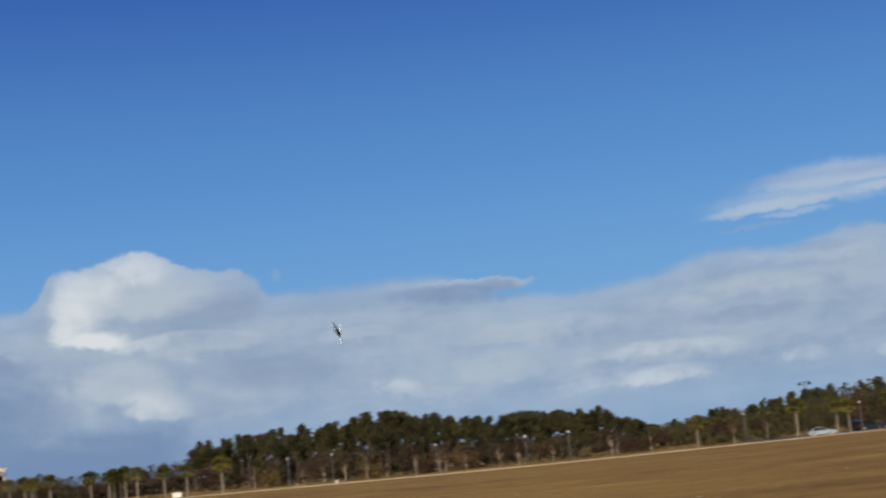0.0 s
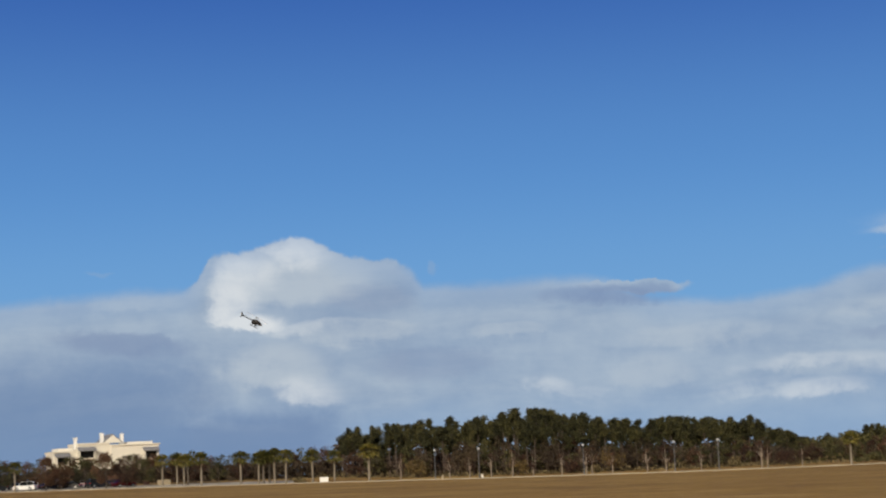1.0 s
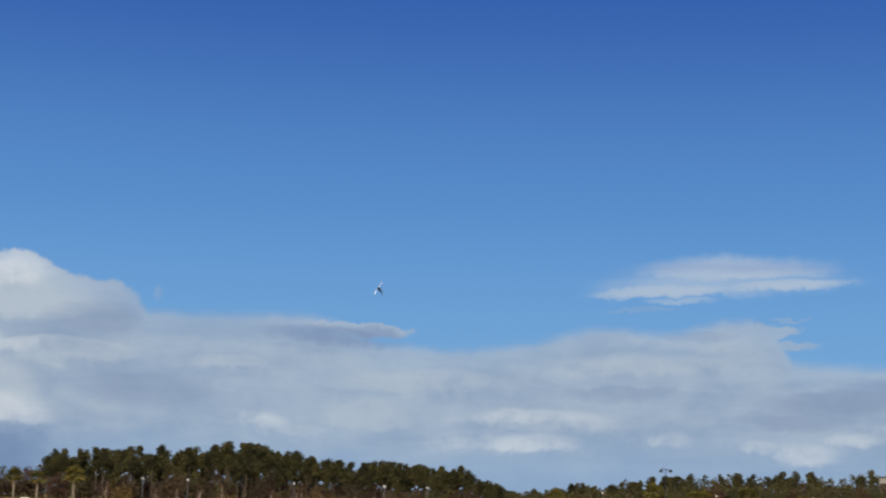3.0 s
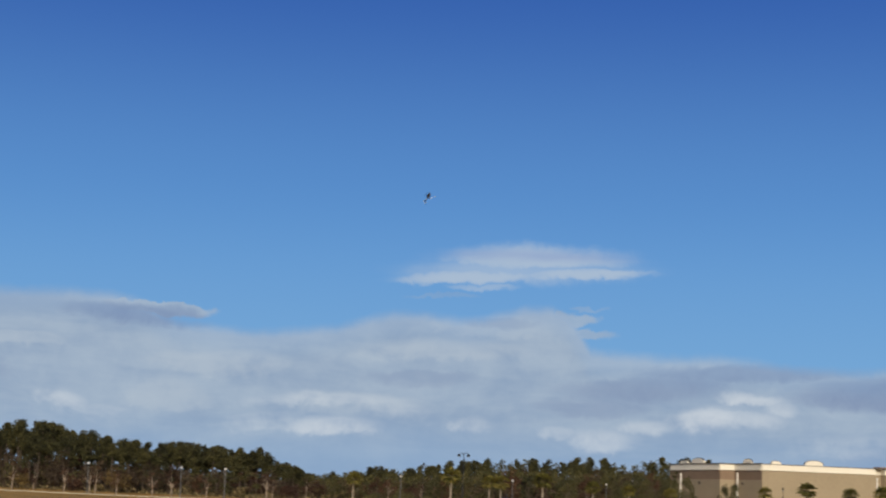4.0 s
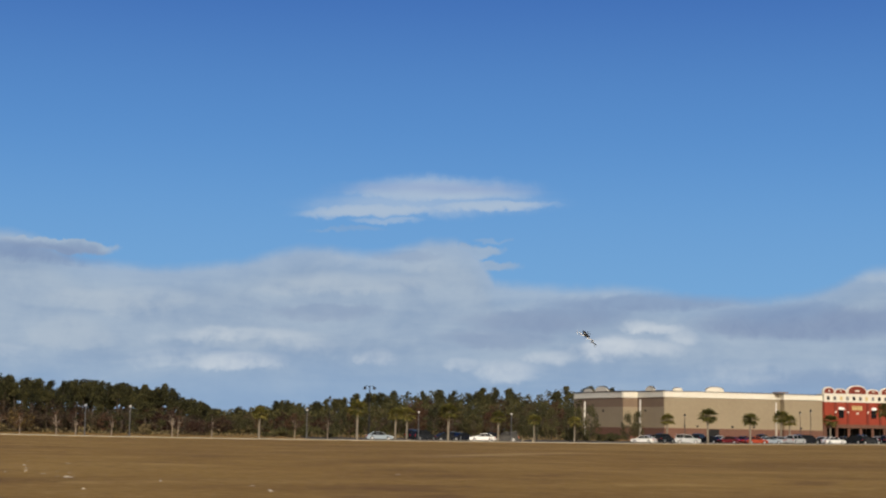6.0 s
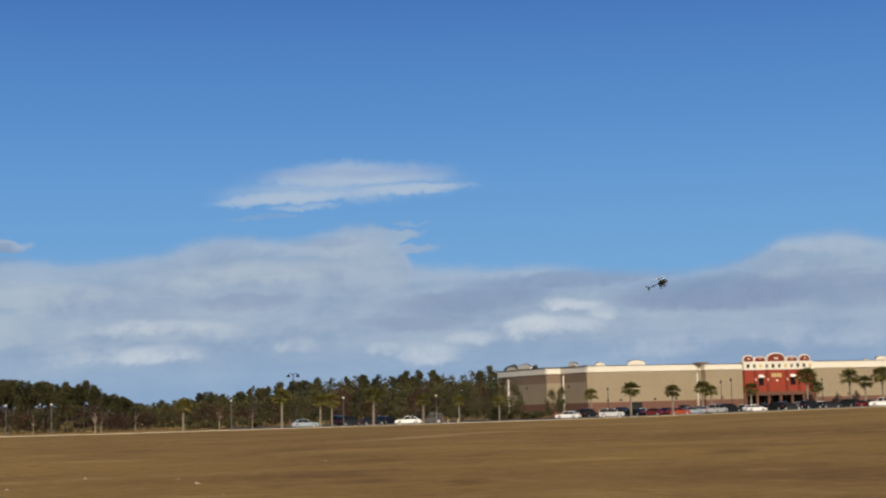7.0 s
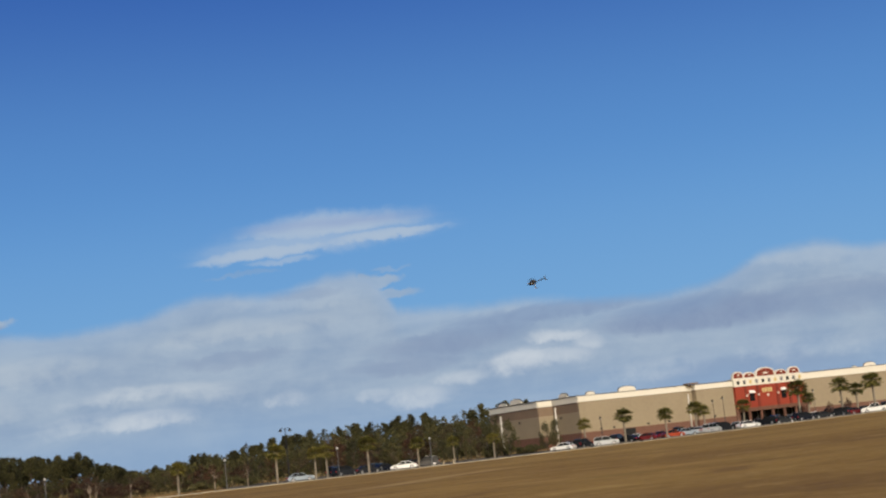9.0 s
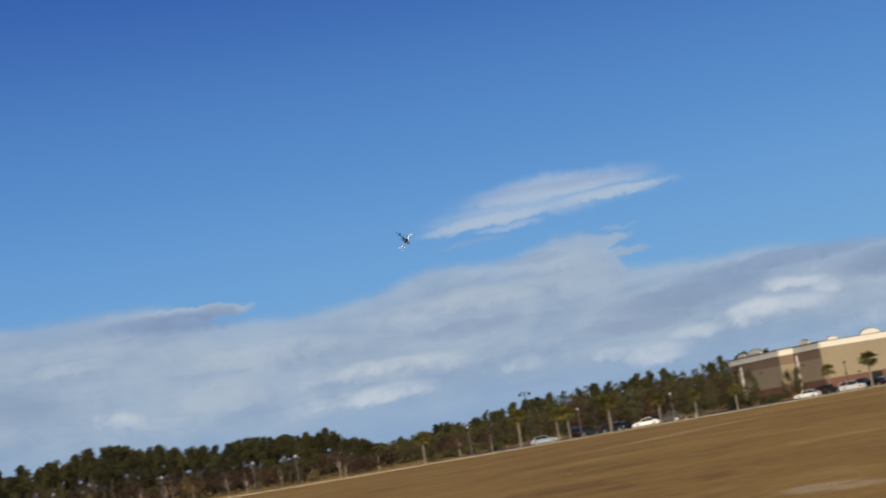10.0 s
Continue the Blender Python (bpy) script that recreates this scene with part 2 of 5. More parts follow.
def field_material():
    mat = bpy.data.materials.new("dry_field_grass")
    mat.use_nodes = True
    t = V.tree = mat.node_tree
    bsdf = t.nodes["Principled BSDF"]
    tc = t.nodes.new("ShaderNodeTexCoord")
    mp = t.nodes.new("ShaderNodeMapping")
    mp.inputs["Scale"].default_value = (1.0, 1.0, 1.0)
    t.links.new(tc.outputs["Object"], mp.inputs["Vector"])
    p = V(mp.outputs[0])
    big = fbm(p, 0.018, 5, 0.6, 0.6)
    mid = fbm(p, 0.11, 5, 0.65, 0.4)
    fine = fbm(p, 1.6, 6, 0.75)
    c = mixc(step(big, 0.36, 0.64), (0.230, 0.130, 0.033), (0.305, 0.185, 0.049))
    c = mixc(step(mid, 0.45, 0.72) * 0.55, c, (0.345, 0.222, 0.072))
    c = mixc(step(1 - mid, 0.52, 0.74) * 0.5, c, (0.155, 0.088, 0.032))
    c = mixc(step(fine, 0.5, 0.72) * 0.6, c, (0.42, 0.29, 0.12))
    c = mixc(step(1 - fine, 0.5, 0.72) * 0.6, c, (0.085, 0.055, 0.022))
    mp2 = t.nodes.new("ShaderNodeMapping")
    mp2.inputs["Scale"].default_value = (1.0, 0.8, 1.0)
    t.links.new(tc.outputs["Object"], mp2.inputs["Vector"])
    blot = fbm(V(mp2.outputs[0]), 0.055, 6, 0.66, 0.3)
    c = mixc(step(blot, 0.50, 0.70) * 0.48, c, (0.39, 0.24, 0.072))
    c = mixc(step(1 - blot, 0.50, 0.70) * 0.48, c, (0.150, 0.082, 0.030))
    sep = t.nodes.new("ShaderNodeSeparateXYZ")
    t.links.new(tc.outputs["Object"], sep.inputs[0])
    gx, gy = V(sep.outputs[0]), V(sep.outputs[1])
    track = (1 - step(V.m("ABSOLUTE", gy - 69 - gx * 1.5 + (mid - 0.5) * 8), 0.6, 5.0)) * step(gx, 22.0, 27.0) * (1 - step(gx, 42.0, 50.0))
    c = mixc(track * step(mid + blot, 0.75, 1.05) * 0.6, c, (0.44, 0.31, 0.14))
    patch = fbm(p, 0.16, 7, 0.72, 0.5)
    c = mixc(step(patch, 0.54, 0.66) * 0.55, c, (0.43, 0.285, 0.10))
    c = mixc(step(1 - patch, 0.53, 0.66) * 0.60, c, (0.135, 0.070, 0.030))
    grit = fbm(V(mp2.outputs[0]), 0.22, 6, 0.72, 0.2)
    for sx, sy, rx, ry in ((-17, 66, 17, 24), (10.0, 26, 1.0, 1.8), (-26, 84, 12, 14)):
        u, v = (gx - sx) * (1 / rx), (gy - sy) * (1 / ry)
        bare = step(1 - (u * u + v * v), 0.0, 0.7) * step(grit, 0.44, 0.58)
        c = mixc(bare * 0.36, c, (0.56, 0.47, 0.36))
    green = fbm(p, 0.05, 3, 0.6)
    c = mixc(step(green, 0.62, 0.75) * 0.35, c, (0.10, 0.10, 0.035))
    t.links.new(c.s, bsdf.inputs["Base Color"])
    bsdf.inputs["Roughness"].default_value = 0.95
    bsdf.inputs["Specular IOR Level"].default_value = 0.1
    bn = t.nodes.new("ShaderNodeBump")
    bn.inputs["Strength"].default_value, bn.inputs["Distance"].default_value = 0.6, 0.12
    t.links.new(fine.s, bn.inputs["Height"])
    t.links.new(bn.outputs[0], bsdf.inputs["Normal"])
    return mat


M_FIELD = field_material()


# ---- sky backdrop ----
def cloud_material():
    """Blue winter sky with a bank of cumulus, by bearing and elevation in degrees."""
    mat = bpy.data.materials.new("sky_with_clouds")
    mat.use_nodes = True
    t = V.tree = mat.node_tree
    t.nodes.remove(t.nodes["Principled BSDF"])
    tc = t.nodes.new("ShaderNodeTexCoord")
    sep = t.nodes.new("ShaderNodeSeparateXYZ")
    t.links.new(tc.outputs["Object"], sep.inputs[0])
    x, y, z = (V(o) for o in sep.outputs)
    az = V.m("ARCTAN2", x, y) * 57.29578
    flat = V.m("SQRT", x * x + y * y)
    el = V.m("ARCTAN2", z, flat) * 57.29578

    def curve(points, top=12.0):
        n = t.nodes.new("ShaderNodeFloatCurve")
        c = n.mapping.curves[0]
        pts = [((a + 60) / 120, h / top) for a, h in points]
        c.points[0].location, c.points[1].location = pts[0], pts[-1]
        for q in pts[1:-1]:
            c.points.new(*q)
        n.mapping.update()
        t.links.new(((az + 60) * (1 / 120)).s, n.inputs["Value"])
        return V(n.outputs[0]) * top

    p = xyz(az, el)
    puffs = fbm(p, 0.62, 8, 0.58, 0.25) - 0.5
    curls = fbm(xyz(az, el, 40.0), 1.5, 7, 0.6, 0.5) - 0.5
    wisps = fbm(xyz(az * 0.40, el * 1.25, 3.0), 0.55, 8, 0.55, 0.5) - 0.5
    streak = fbm(xyz(az * 0.22, el * 1.5, 7.0), 0.9, 8, 0.58, 0.3) - 0.5
    waz = az + puffs * 1.7 + curls * 0.55
    wel = el + wisps * 0.75 + curls * 0.45

    def puff(a, e, ra, up, down, tilt=0.0, soft=0.85):
        """A mound of half-width ra that reaches up and down by different heights, 1 in its middle and 0 past its wandering rim."""
        u = (waz - a) * (1 / ra)
        dv = wel - e - (az - a) * tilt
        v = V.m("MAXIMUM", dv * (1 / up), dv * (-1 / down))
        return step(1 - (u * u + v * v), 0.0, soft)

    def many(rows):
        total = None
        for w, *shape in rows:
            q = puff(*shape) * w
            total = q if total is None else V.m("MAXIMUM", total, q)
        return total

    # clear sky
    sky_c = mixc(step(el, 2.0, 11.0), lin(124, 174, 219), lin(97, 152, 212))
    sky_c = mixc(step(el, 7.0, 20.0), sky_c, lin(50, 93, 173))
    # the bank's upper edge
    top = curve([(-60, 5.9), (-30, 6.0), (-22, 6.2), (-19, 6.45), (-17, 6.6), (-15.4, 6.6), (-14.85, 7.2), (-14.4, 7.7), (-13.2, 7.85), (-12.6, 8.15), (-11.8, 8.36), (-10.9, 8.15), (-10.2, 7.85),
                 (-9.4, 7.5), (-7.9, 7.35), (-7.4, 6.9), (-7.1, 6.5), (-5.4, 6.5), (-2.2, 6.55), (-0.6, 6.35), (0.5, 5.9), (1.5, 5.6), (3.2, 5.5), (5.5, 5.65), (7.5, 6.05), (9.1, 6.38),
                 (11.1, 6.2), (12.4, 6.45), (13.7, 6.65), (14.5, 6.5), (15.1, 5.7), (15.6, 5.2), (17.4, 5.05), (20, 5.05), (22.7, 4.8), (24.7, 4.75), (26.6, 5.0), (27.6, 5.4), (28.6, 5.7), (30.5, 5.8), (31.6, 5.5), (40, 5.7), (60, 5.6)])
    cumulus = step(az, -15.8, -14.8) * step(-1 * az, 7.0, 8.2)
    d = top - el + puffs * (0.28 + cumulus * 0.25) + wisps * 0.30 + curls * (0.20 + cumulus * 0.30)
    soft = step(d, -0.14, 0.42)
    hard = step(d, -0.05, 0.14)
    cover = (soft + (hard - soft) * cumulus) * (0.80 + step(d, 0.2, 1.4) * 0.16 + cumulus * 0.04)
    # long tips that reach out over clear sky
    tips = many(((0.86, 0.2, 6.12, 2.4, 0.24, 0.40, -0.03, 0.5), (0.75, 14.6, 6.22, 1.5, 0.30, 0.26, 0.03, 0.6), (0.70, 14.9, 5.78, 1.9, 0.20, 0.22, 0.0, 0.7), (0.30, -6.7, 6.95, 0.22, 0.35, 0.35, 0.0, 0.9),
                 (0.30, 10.2, 6.85, 1.7, 0.10, 0.12, 0.05, 0.9), (0.35, 15.3, 6.62, 0.9, 0.12, 0.10, 0.0, 0.9), (0.22, -18.4, 7.15, 0.6, 0.10, 0.10, 0.0, 0.9)))
    cover = V.m("MAXIMUM", cover, tips)

    # body: soft greys that run with the wind
    torn = curls * 0.75 + puffs * 0.6 + wisps * 0.8 + streak * 0.45
    tone = step(wisps * 0.55 + streak * 0.35 + puffs * 0.35 + curls * 0.15, -0.24, 0.24)
    cloud = mixc(tone, lin(143, 164, 191), lin(172, 188, 205))
    rim = step(d, 0.0, 0.25) * (1 - step(d, 0.25, 0.9))
    cloud = mixc(rim * 0.35, cloud, lin(176, 189, 206))
    # broad lighter swells
    swell = many(((0.85, -11.4, 6.7, 3.6, 1.6, 1.2, 0.0), (0.7, -9.6, 5.0, 3.6, 0.35, 0.9, 0.0), (0.8, -12.3, 3.6, 2.4, 1.4, 0.9, 0.0), (0.6, -4.2, 4.75, 2.0, 0.35, 0.4, 0.0), (0.6, 2.6, 4.4, 3.4, 0.5, 0.9, 0.0), (0.55, 11.8, 5.9, 3.4, 0.6, 0.6, 0.0),
                  (0.6, 10.5, 5.0, 4.0, 0.5, 0.5, 0.03), (0.6, 0.8, 2.9, 2.0, 1.1, 0.6, 0.0), (0.6, 29.8, 5.3, 2.6, 0.5, 0.4, 0.0), (0.5, -17.2, 6.1, 2.2, 0.5, 0.5, 0.0), (0.6, 7.4, 3.1, 3.4, 0.5, 1.1, 0.0)))
    cloud = mixc(swell * step(swell + torn, -0.1, 0.9), cloud, lin(184, 196, 208))
    # grey-blue undersides
    grey = many(((1.0, -0.2, 5.78, 3.2, 0.50, 0.45, -0.02), (0.75, 17.3, 3.95, 3.6, 0.50, 0.75, 0.06), (0.80, 20.8, 4.45, 4.8, 0.45, 0.40, 0.02), (0.95, 26.2, 3.75, 4.6, 0.80, 0.65, 0.0), (0.6, 15.6, 3.2, 2.4, 0.4, 0.5, 0.0),
                 (0.8, -17.6, 4.85, 2.8, 0.40, 0.75, -0.1), (0.35, -8.8, 5.9, 2.0, 0.8, 0.5, 0.0), (0.45, 9.6, 4.05, 2.6, 0.25, 0.4, 0.0), (0.5, -6.8, 3.7, 2.8, 0.6, 0.8, 0.0), (0.6, 30.5, 3.9, 3.2, 0.7, 0.9, 0.0), (0.5, 27.5, 1.6, 4.5, 0.7, 1.0, 0.0), (0.4, 12.2, 6.05, 1.8, 0.25, 0.25, 0.0)))
    cloud = mixc(grey * (0.80 + curls * 0.9), cloud, lin(132, 149, 180))
    # low blue haze towards the horizon, deepest past the cumulus
    cloud = mixc((1 - step(el + wisps * 1.2, 0.8, 2.9)) * 0.60, cloud, lin(137, 168, 204))
    left = step(-1 * waz, 8.8, 11.5) * (1 - step(wel, 1.6, 2.6))
    left = V.m("MAXIMUM", left, step(-1 * waz, 13.2, 16.5) * (1 - step(wel, 2.4, 5.6)))
    cloud = mixc(left * 0.66, cloud, lin(104, 130, 170))
    # sunlit heads, torn by the wind
    glow = many(((0.85, -13.8, 5.9, 1.3, 2.0, 0.8, 0.25, 1.0), (1.0, -13.2, 5.35, 1.9, 0.6, 0.35, -0.12, 1.0), (0.85, -11.7, 7.7, 2.1, 1.1, 0.9, -0.1, 1.0), (0.75, -13.2, 7.2, 1.9, 1.0, 1.2, 0.1, 1.0),
                 (0.55, -11.1, 5.16, 2.2, 0.2, 0.5, -0.03, 1.0), (0.72, -11.2, 2.55, 2.0, 1.2, 0.42, -0.12, 1.0), (0.70, -2.75, 2.75, 1.0, 0.55, 0.55, -0.15, 1.0), (0.45, -1.6, 2.5, 1.5, 0.3, 0.5, 0.0, 1.0),
                 (0.62, 6.4, 3.10, 3.9, 0.36, 0.40, 0.02, 1.0), (0.80, 6.5, 2.18, 2.6, 0.42, 0.40, 0.0, 1.0), (0.50, 4.2, 2.35, 2.2, 0.36, 0.45, 0.08, 1.0), (0.50, 8.6, 2.9, 2.2, 0.45, 0.8, -0.15, 1.0), (0.68, 11.2, 2.35, 1.1, 0.5, 0.4, 0.0, 1.0)))
    glow = V.m("MAXIMUM", glow, many(((0.60, 14.6, 2.2, 1.1, 0.35, 0.35, 0.0, 1.0), (0.75, 16.1, 1.95, 1.8, 0.75, 0.6, 0.0, 1.0), (0.68, 17.6, 2.5, 1.4, 0.42, 0.45, 0.0, 1.0), (0.82, 20.9, 3.60, 1.9, 0.34, 0.30, -0.02, 1.0),
                 (0.95, 19.6, 2.85, 1.9, 0.65, 0.7, 0.1, 1.0), (0.70, 22.0, 3.25, 0.9, 0.55, 0.45, -0.2, 1.0), (0.75, 20.8, 2.9, 2.2, 0.45, 0.55, 0.0, 1.0), (0.48, 24.5, 2.15, 2.8, 0.50, 0.7, 0.03, 1.0), (0.50, 28.5, 2.3, 1.9, 0.5, 0.7, 0.0, 1.0),
                 (0.40, 31.0, 2.3, 2.2, 0.45, 0.6, 0.0, 1.0))))
    glow = glow * step(glow + torn, -0.05, 1.2)
    glow = glow * (1 - puff(20.9, 3.25, 0.8, 0.12, 0.12, -0.02, 1.0) * 0.5)
    cloud = mixc(V.m("MINIMUM", glow * (0.80 + cumulus * 0.35), 1.0), cloud, lin(220, 225, 229))

    colour = mixc(cover, sky_c, cloud)
    # the lens-shaped cloud above the bank, in two layers
    upper = puff(13.5, 8.18, 4.7, 0.88, 0.48, 0.0, 1.0)
    lower = V.m("MAXIMUM", puff(11.2, 7.54, 3.7, 0.42, 0.36, 0.03, 1.0), V.m("MAXIMUM", puff(15.2, 7.72, 3.3, 0.32, 0.27, 0.03, 1.0), puff(11.6, 7.16, 1.8, 0.18, 0.14, 0.04, 1.0) * 0.7))
    veil = puff(13.1, 7.82, 5.8, 0.82, 0.66, 0.02, 1.0) * 0.62
    lens = V.m("MAXIMUM", V.m("MAXIMUM", upper * 0.88, lower * 0.88), veil)
    lens = lens * step(lens + streak * 1.1 + wisps * 0.5 + curls * 0.3, -0.25, 0.85)
    bright = step(el - 7.95 + wisps * 0.8, 0.1, 0.5) * (1 - step(el, 8.35, 8.8))
    lens_c = mixc(V.m("MAXIMUM", 1 - bright, 0.0), lin(160, 178, 208), lin(178, 195, 214))
    colour = mixc(lens, colour, lens_c)

    em = t.nodes.new("ShaderNodeEmission")
    t.links.new(colour.s, em.inputs[0])
    t.links.new(em.outputs[0], t.nodes["Material Output"].inputs["Surface"])
    return mat


def backdrop():
    verts, faces = [], []
    na, ne, rad = 72, 24, 4600.0
    for i in range(na + 1):
        a = radians(-60 + 120 * i / na)
        for j in range(ne + 1):
            e = radians(-1.5 + 46 * j / ne)
            verts.append((rad * math.sin(a) * math.cos(e), rad * math.cos(a) * math.cos(e), rad * math.sin(e)))
    for i in range(na):
        for j in range(ne):
            k = i * (ne + 1) + j
            faces.append((k, k + 1, k + ne + 2, k + ne + 1))
    ob = mesh_part("backdrop", verts, faces, cloud_material(), smooth=True)
    ob.location = (0, 0, EYE)
    tagged(ob, "blue winter sky with a long bank of grey-white cumulus cloud", "sky", kind="structure")


backdrop()


# ---- ground, kerb, road ----
def ground():
    radii = [0.0] + list(np.geomspace(2.0, 240, 44)) + list(np.linspace(246, 420, 44)) + list(np.geomspace(450, 4700, 14))
    angs = list(np.radians(np.arange(-42, 46, 0.75))) + list(np.radians(np.arange(46, 318, 6.0)))
    n = len(angs)
    verts, faces = [(0, 0, 0)], []
    for r in radii[1:]:
        for a in angs:
            x, y = r * math.sin(a), r * math.cos(a)
            verts.append((x, y, float(land(x, y))))
    for k in range(n):
        faces.append((0, 1 + (k + 1) % n, 1 + k))
    for j in range(len(radii) - 2):
        for k in range(n):
            a, b = 1 + j * n + k, 1 + j * n + (k + 1) % n
            faces.append((a, b, b + n, a + n))
    ob = mesh_part("ground", verts, faces, M_FIELD, smooth=True)
    tagged(ob, "wide field of dry brown winter grass", "field", kind="structure")


ground()


def strip(name, x0, x1, b0, b1, lift, mat, label, category, high=0.0):
    """A band that follows the field's far edge, between two distances behind it."""
    verts, faces = [], []
    xs = np.arange(x0, x1 + 0.1, 4.0)
    prof = [(b0, -0.3), (b0, lift + high), (b1, lift + high), (b1, -0.3)]
    for x in xs:
        ey = float(edge_y(x))
        for b, l in prof:
            verts.append((x, ey + b, float(land(x, ey + b)) + l))
    for i in range(len(xs) - 1):
        for j in range(3):
            k = i * 4 + j
            faces.append((k, k + 4, k + 5, k + 1))
    ob = mesh_part(name, verts, faces, mat)
    return tagged(ob, label, category, kind="structure")


strip("kerb", -260, 290, 0.0, 0.35, 0.15, M_CONCRETE, "pale concrete kerb along the field edge", "kerb")
strip("pavement", -60, 290, 0.36, 1.3, 0.12, M_CONCRETE, "pale concrete pavement beside the field", "pavement")
strip("road", 44, 290, 1.32, 24, 0.03, M_ASPHALT, "worn grey asphalt road behind the field", "road")
strip("concrete_road", -260, -60.02, 0.36, 15, 0.05, M_CONCRETE, "pale concrete road beside the field", "road")


# ---- trees ----
def cards(rng, centres, radii, count, size, flat=0.6):
    """Many small folded leaf clumps filling ellipsoids."""
    verts, faces = [], []
    for c, r in zip(centres, radii):
        for k in range(count):
            d = rng.normal(size=3)
            d = d / np.linalg.norm(d) * (0.35 + 0.65 * rng.random() ** 0.5)
            p = np.array(c) + d * np.array(r)
            u = rng.normal(size=3)
            u /= np.linalg.norm(u)
            w = np.cross(u, rng.normal(size=3))
            w /= np.linalg.norm(w)
            n = np.cross(u, w)
            s = size * (0.6 + 0.8 * rng.random())
            b = len(verts)
            verts += [p - u * s, p + w * s * flat + n * s * 0.25, p + u * s, p - w * s * flat + n * s * 0.25]
            faces += [(b, b + 1, b + 2), (b, b + 2, b + 3)]
    return verts, faces


def pine(seed, tall, crown_from, spread, leaf, label, group, dens=44):
    rng = np.random.default_rng(seed)
    ob = thing("pine_tree", pose(0, 0, -200), label, "tree", group)
    bend = rng.normal(size=2) * 0.25
    bm = bmesh.new()
    pts = [(bend[0] * (k / 6) ** 2, bend[1] * (k / 6) ** 2, tall * 0.97 * k / 6 - 0.3 * (k == 0)) for k in range(7)]
    tube(bm, pts, [0.20 - 0.026 * k for k in range(7)], 6)
    cs, rs = [], []
    n = int(11 + 7 * rng.random())
    for k in range(n):
        h = tall * (crown_from + (0.97 - crown_from) * (k + rng.random() * 0.6) / n)
        rel = (h / tall - crown_from) / (1 - crown_from)
        reach = spread * (0.10 + 0.75 * math.sin(math.pi * min(1, rel * 0.72 + 0.25))) * (0.35 + 0.65 * rng.random())
        a = rng.random() * 6.283
        c = (bend[0] * rel + reach * math.cos(a), bend[1] * rel + reach * math.sin(a), h + 0.2)
        tube(bm, [(bend[0] * rel, bend[1] * rel, h - 0.5), (c[0] * 0.55, c[1] * 0.55, h - 0.15), c], [0.06, 0.045, 0.02], 4)
        cs.append(c)
        w = spread * (0.34 + 0.22 * rng.random())
        rs.append((w, w, w * 0.86))
        cs.append((c[0] * 0.42, c[1] * 0.42, h + 0.1 * rng.normal()))
        rs.append((w * 0.85, w * 0.85, w * 0.75))
    cs.append((bend[0], bend[1], tall - 0.4))
    rs.append((spread * 0.36, spread * 0.36, 0.62))
    part("trunk", bm, M_BARK, ob)
    mesh_part("crown", *cards(rng, cs, rs, dens, 0.20), leaf, ob)
    return ob


def leafy(seed, name, tall, spread, leaf, label, group, bark=None, dens=30, clear=0.3, size=0.20, n=16):
    rng = np.random.default_rng(seed)
    ob = thing(name, pose(0, 0, -200), label, "tree", group)
    bm = bmesh.new()
    tube(bm, [(0, 0, -0.3), (0.04, 0, tall * clear * 0.6), (0, 0.03, tall * clear * 1.3)], [0.13, 0.10, 0.07], 7)
    cs, rs = [], []
    for k in range(n):
        a, q = rng.random() * 6.283, rng.random()
        h = tall * (clear + (0.96 - clear) * q)
        rr = spread * math.sin(math.pi * min(0.97, 0.18 + q * 0.78)) * (0.4 + 0.6 * rng.random())
        c = (rr * math.cos(a), rr * math.sin(a), h)
        tube(bm, [(0, 0, tall * clear * 0.9), (c[0] * 0.45, c[1] * 0.45, (tall * clear + h) / 2 + 0.1), c], [0.05, 0.032, 0.012], 4)
        cs.append(c)
        w = spread * (0.30 + 0.22 * rng.random())
        rs.append((w, w, w * 0.85))
    part("trunk", bm, bark or M_PALE_BARK, ob)
    mesh_part("crown", *cards(rng, cs, rs, dens, size), leaf, ob)
    return ob


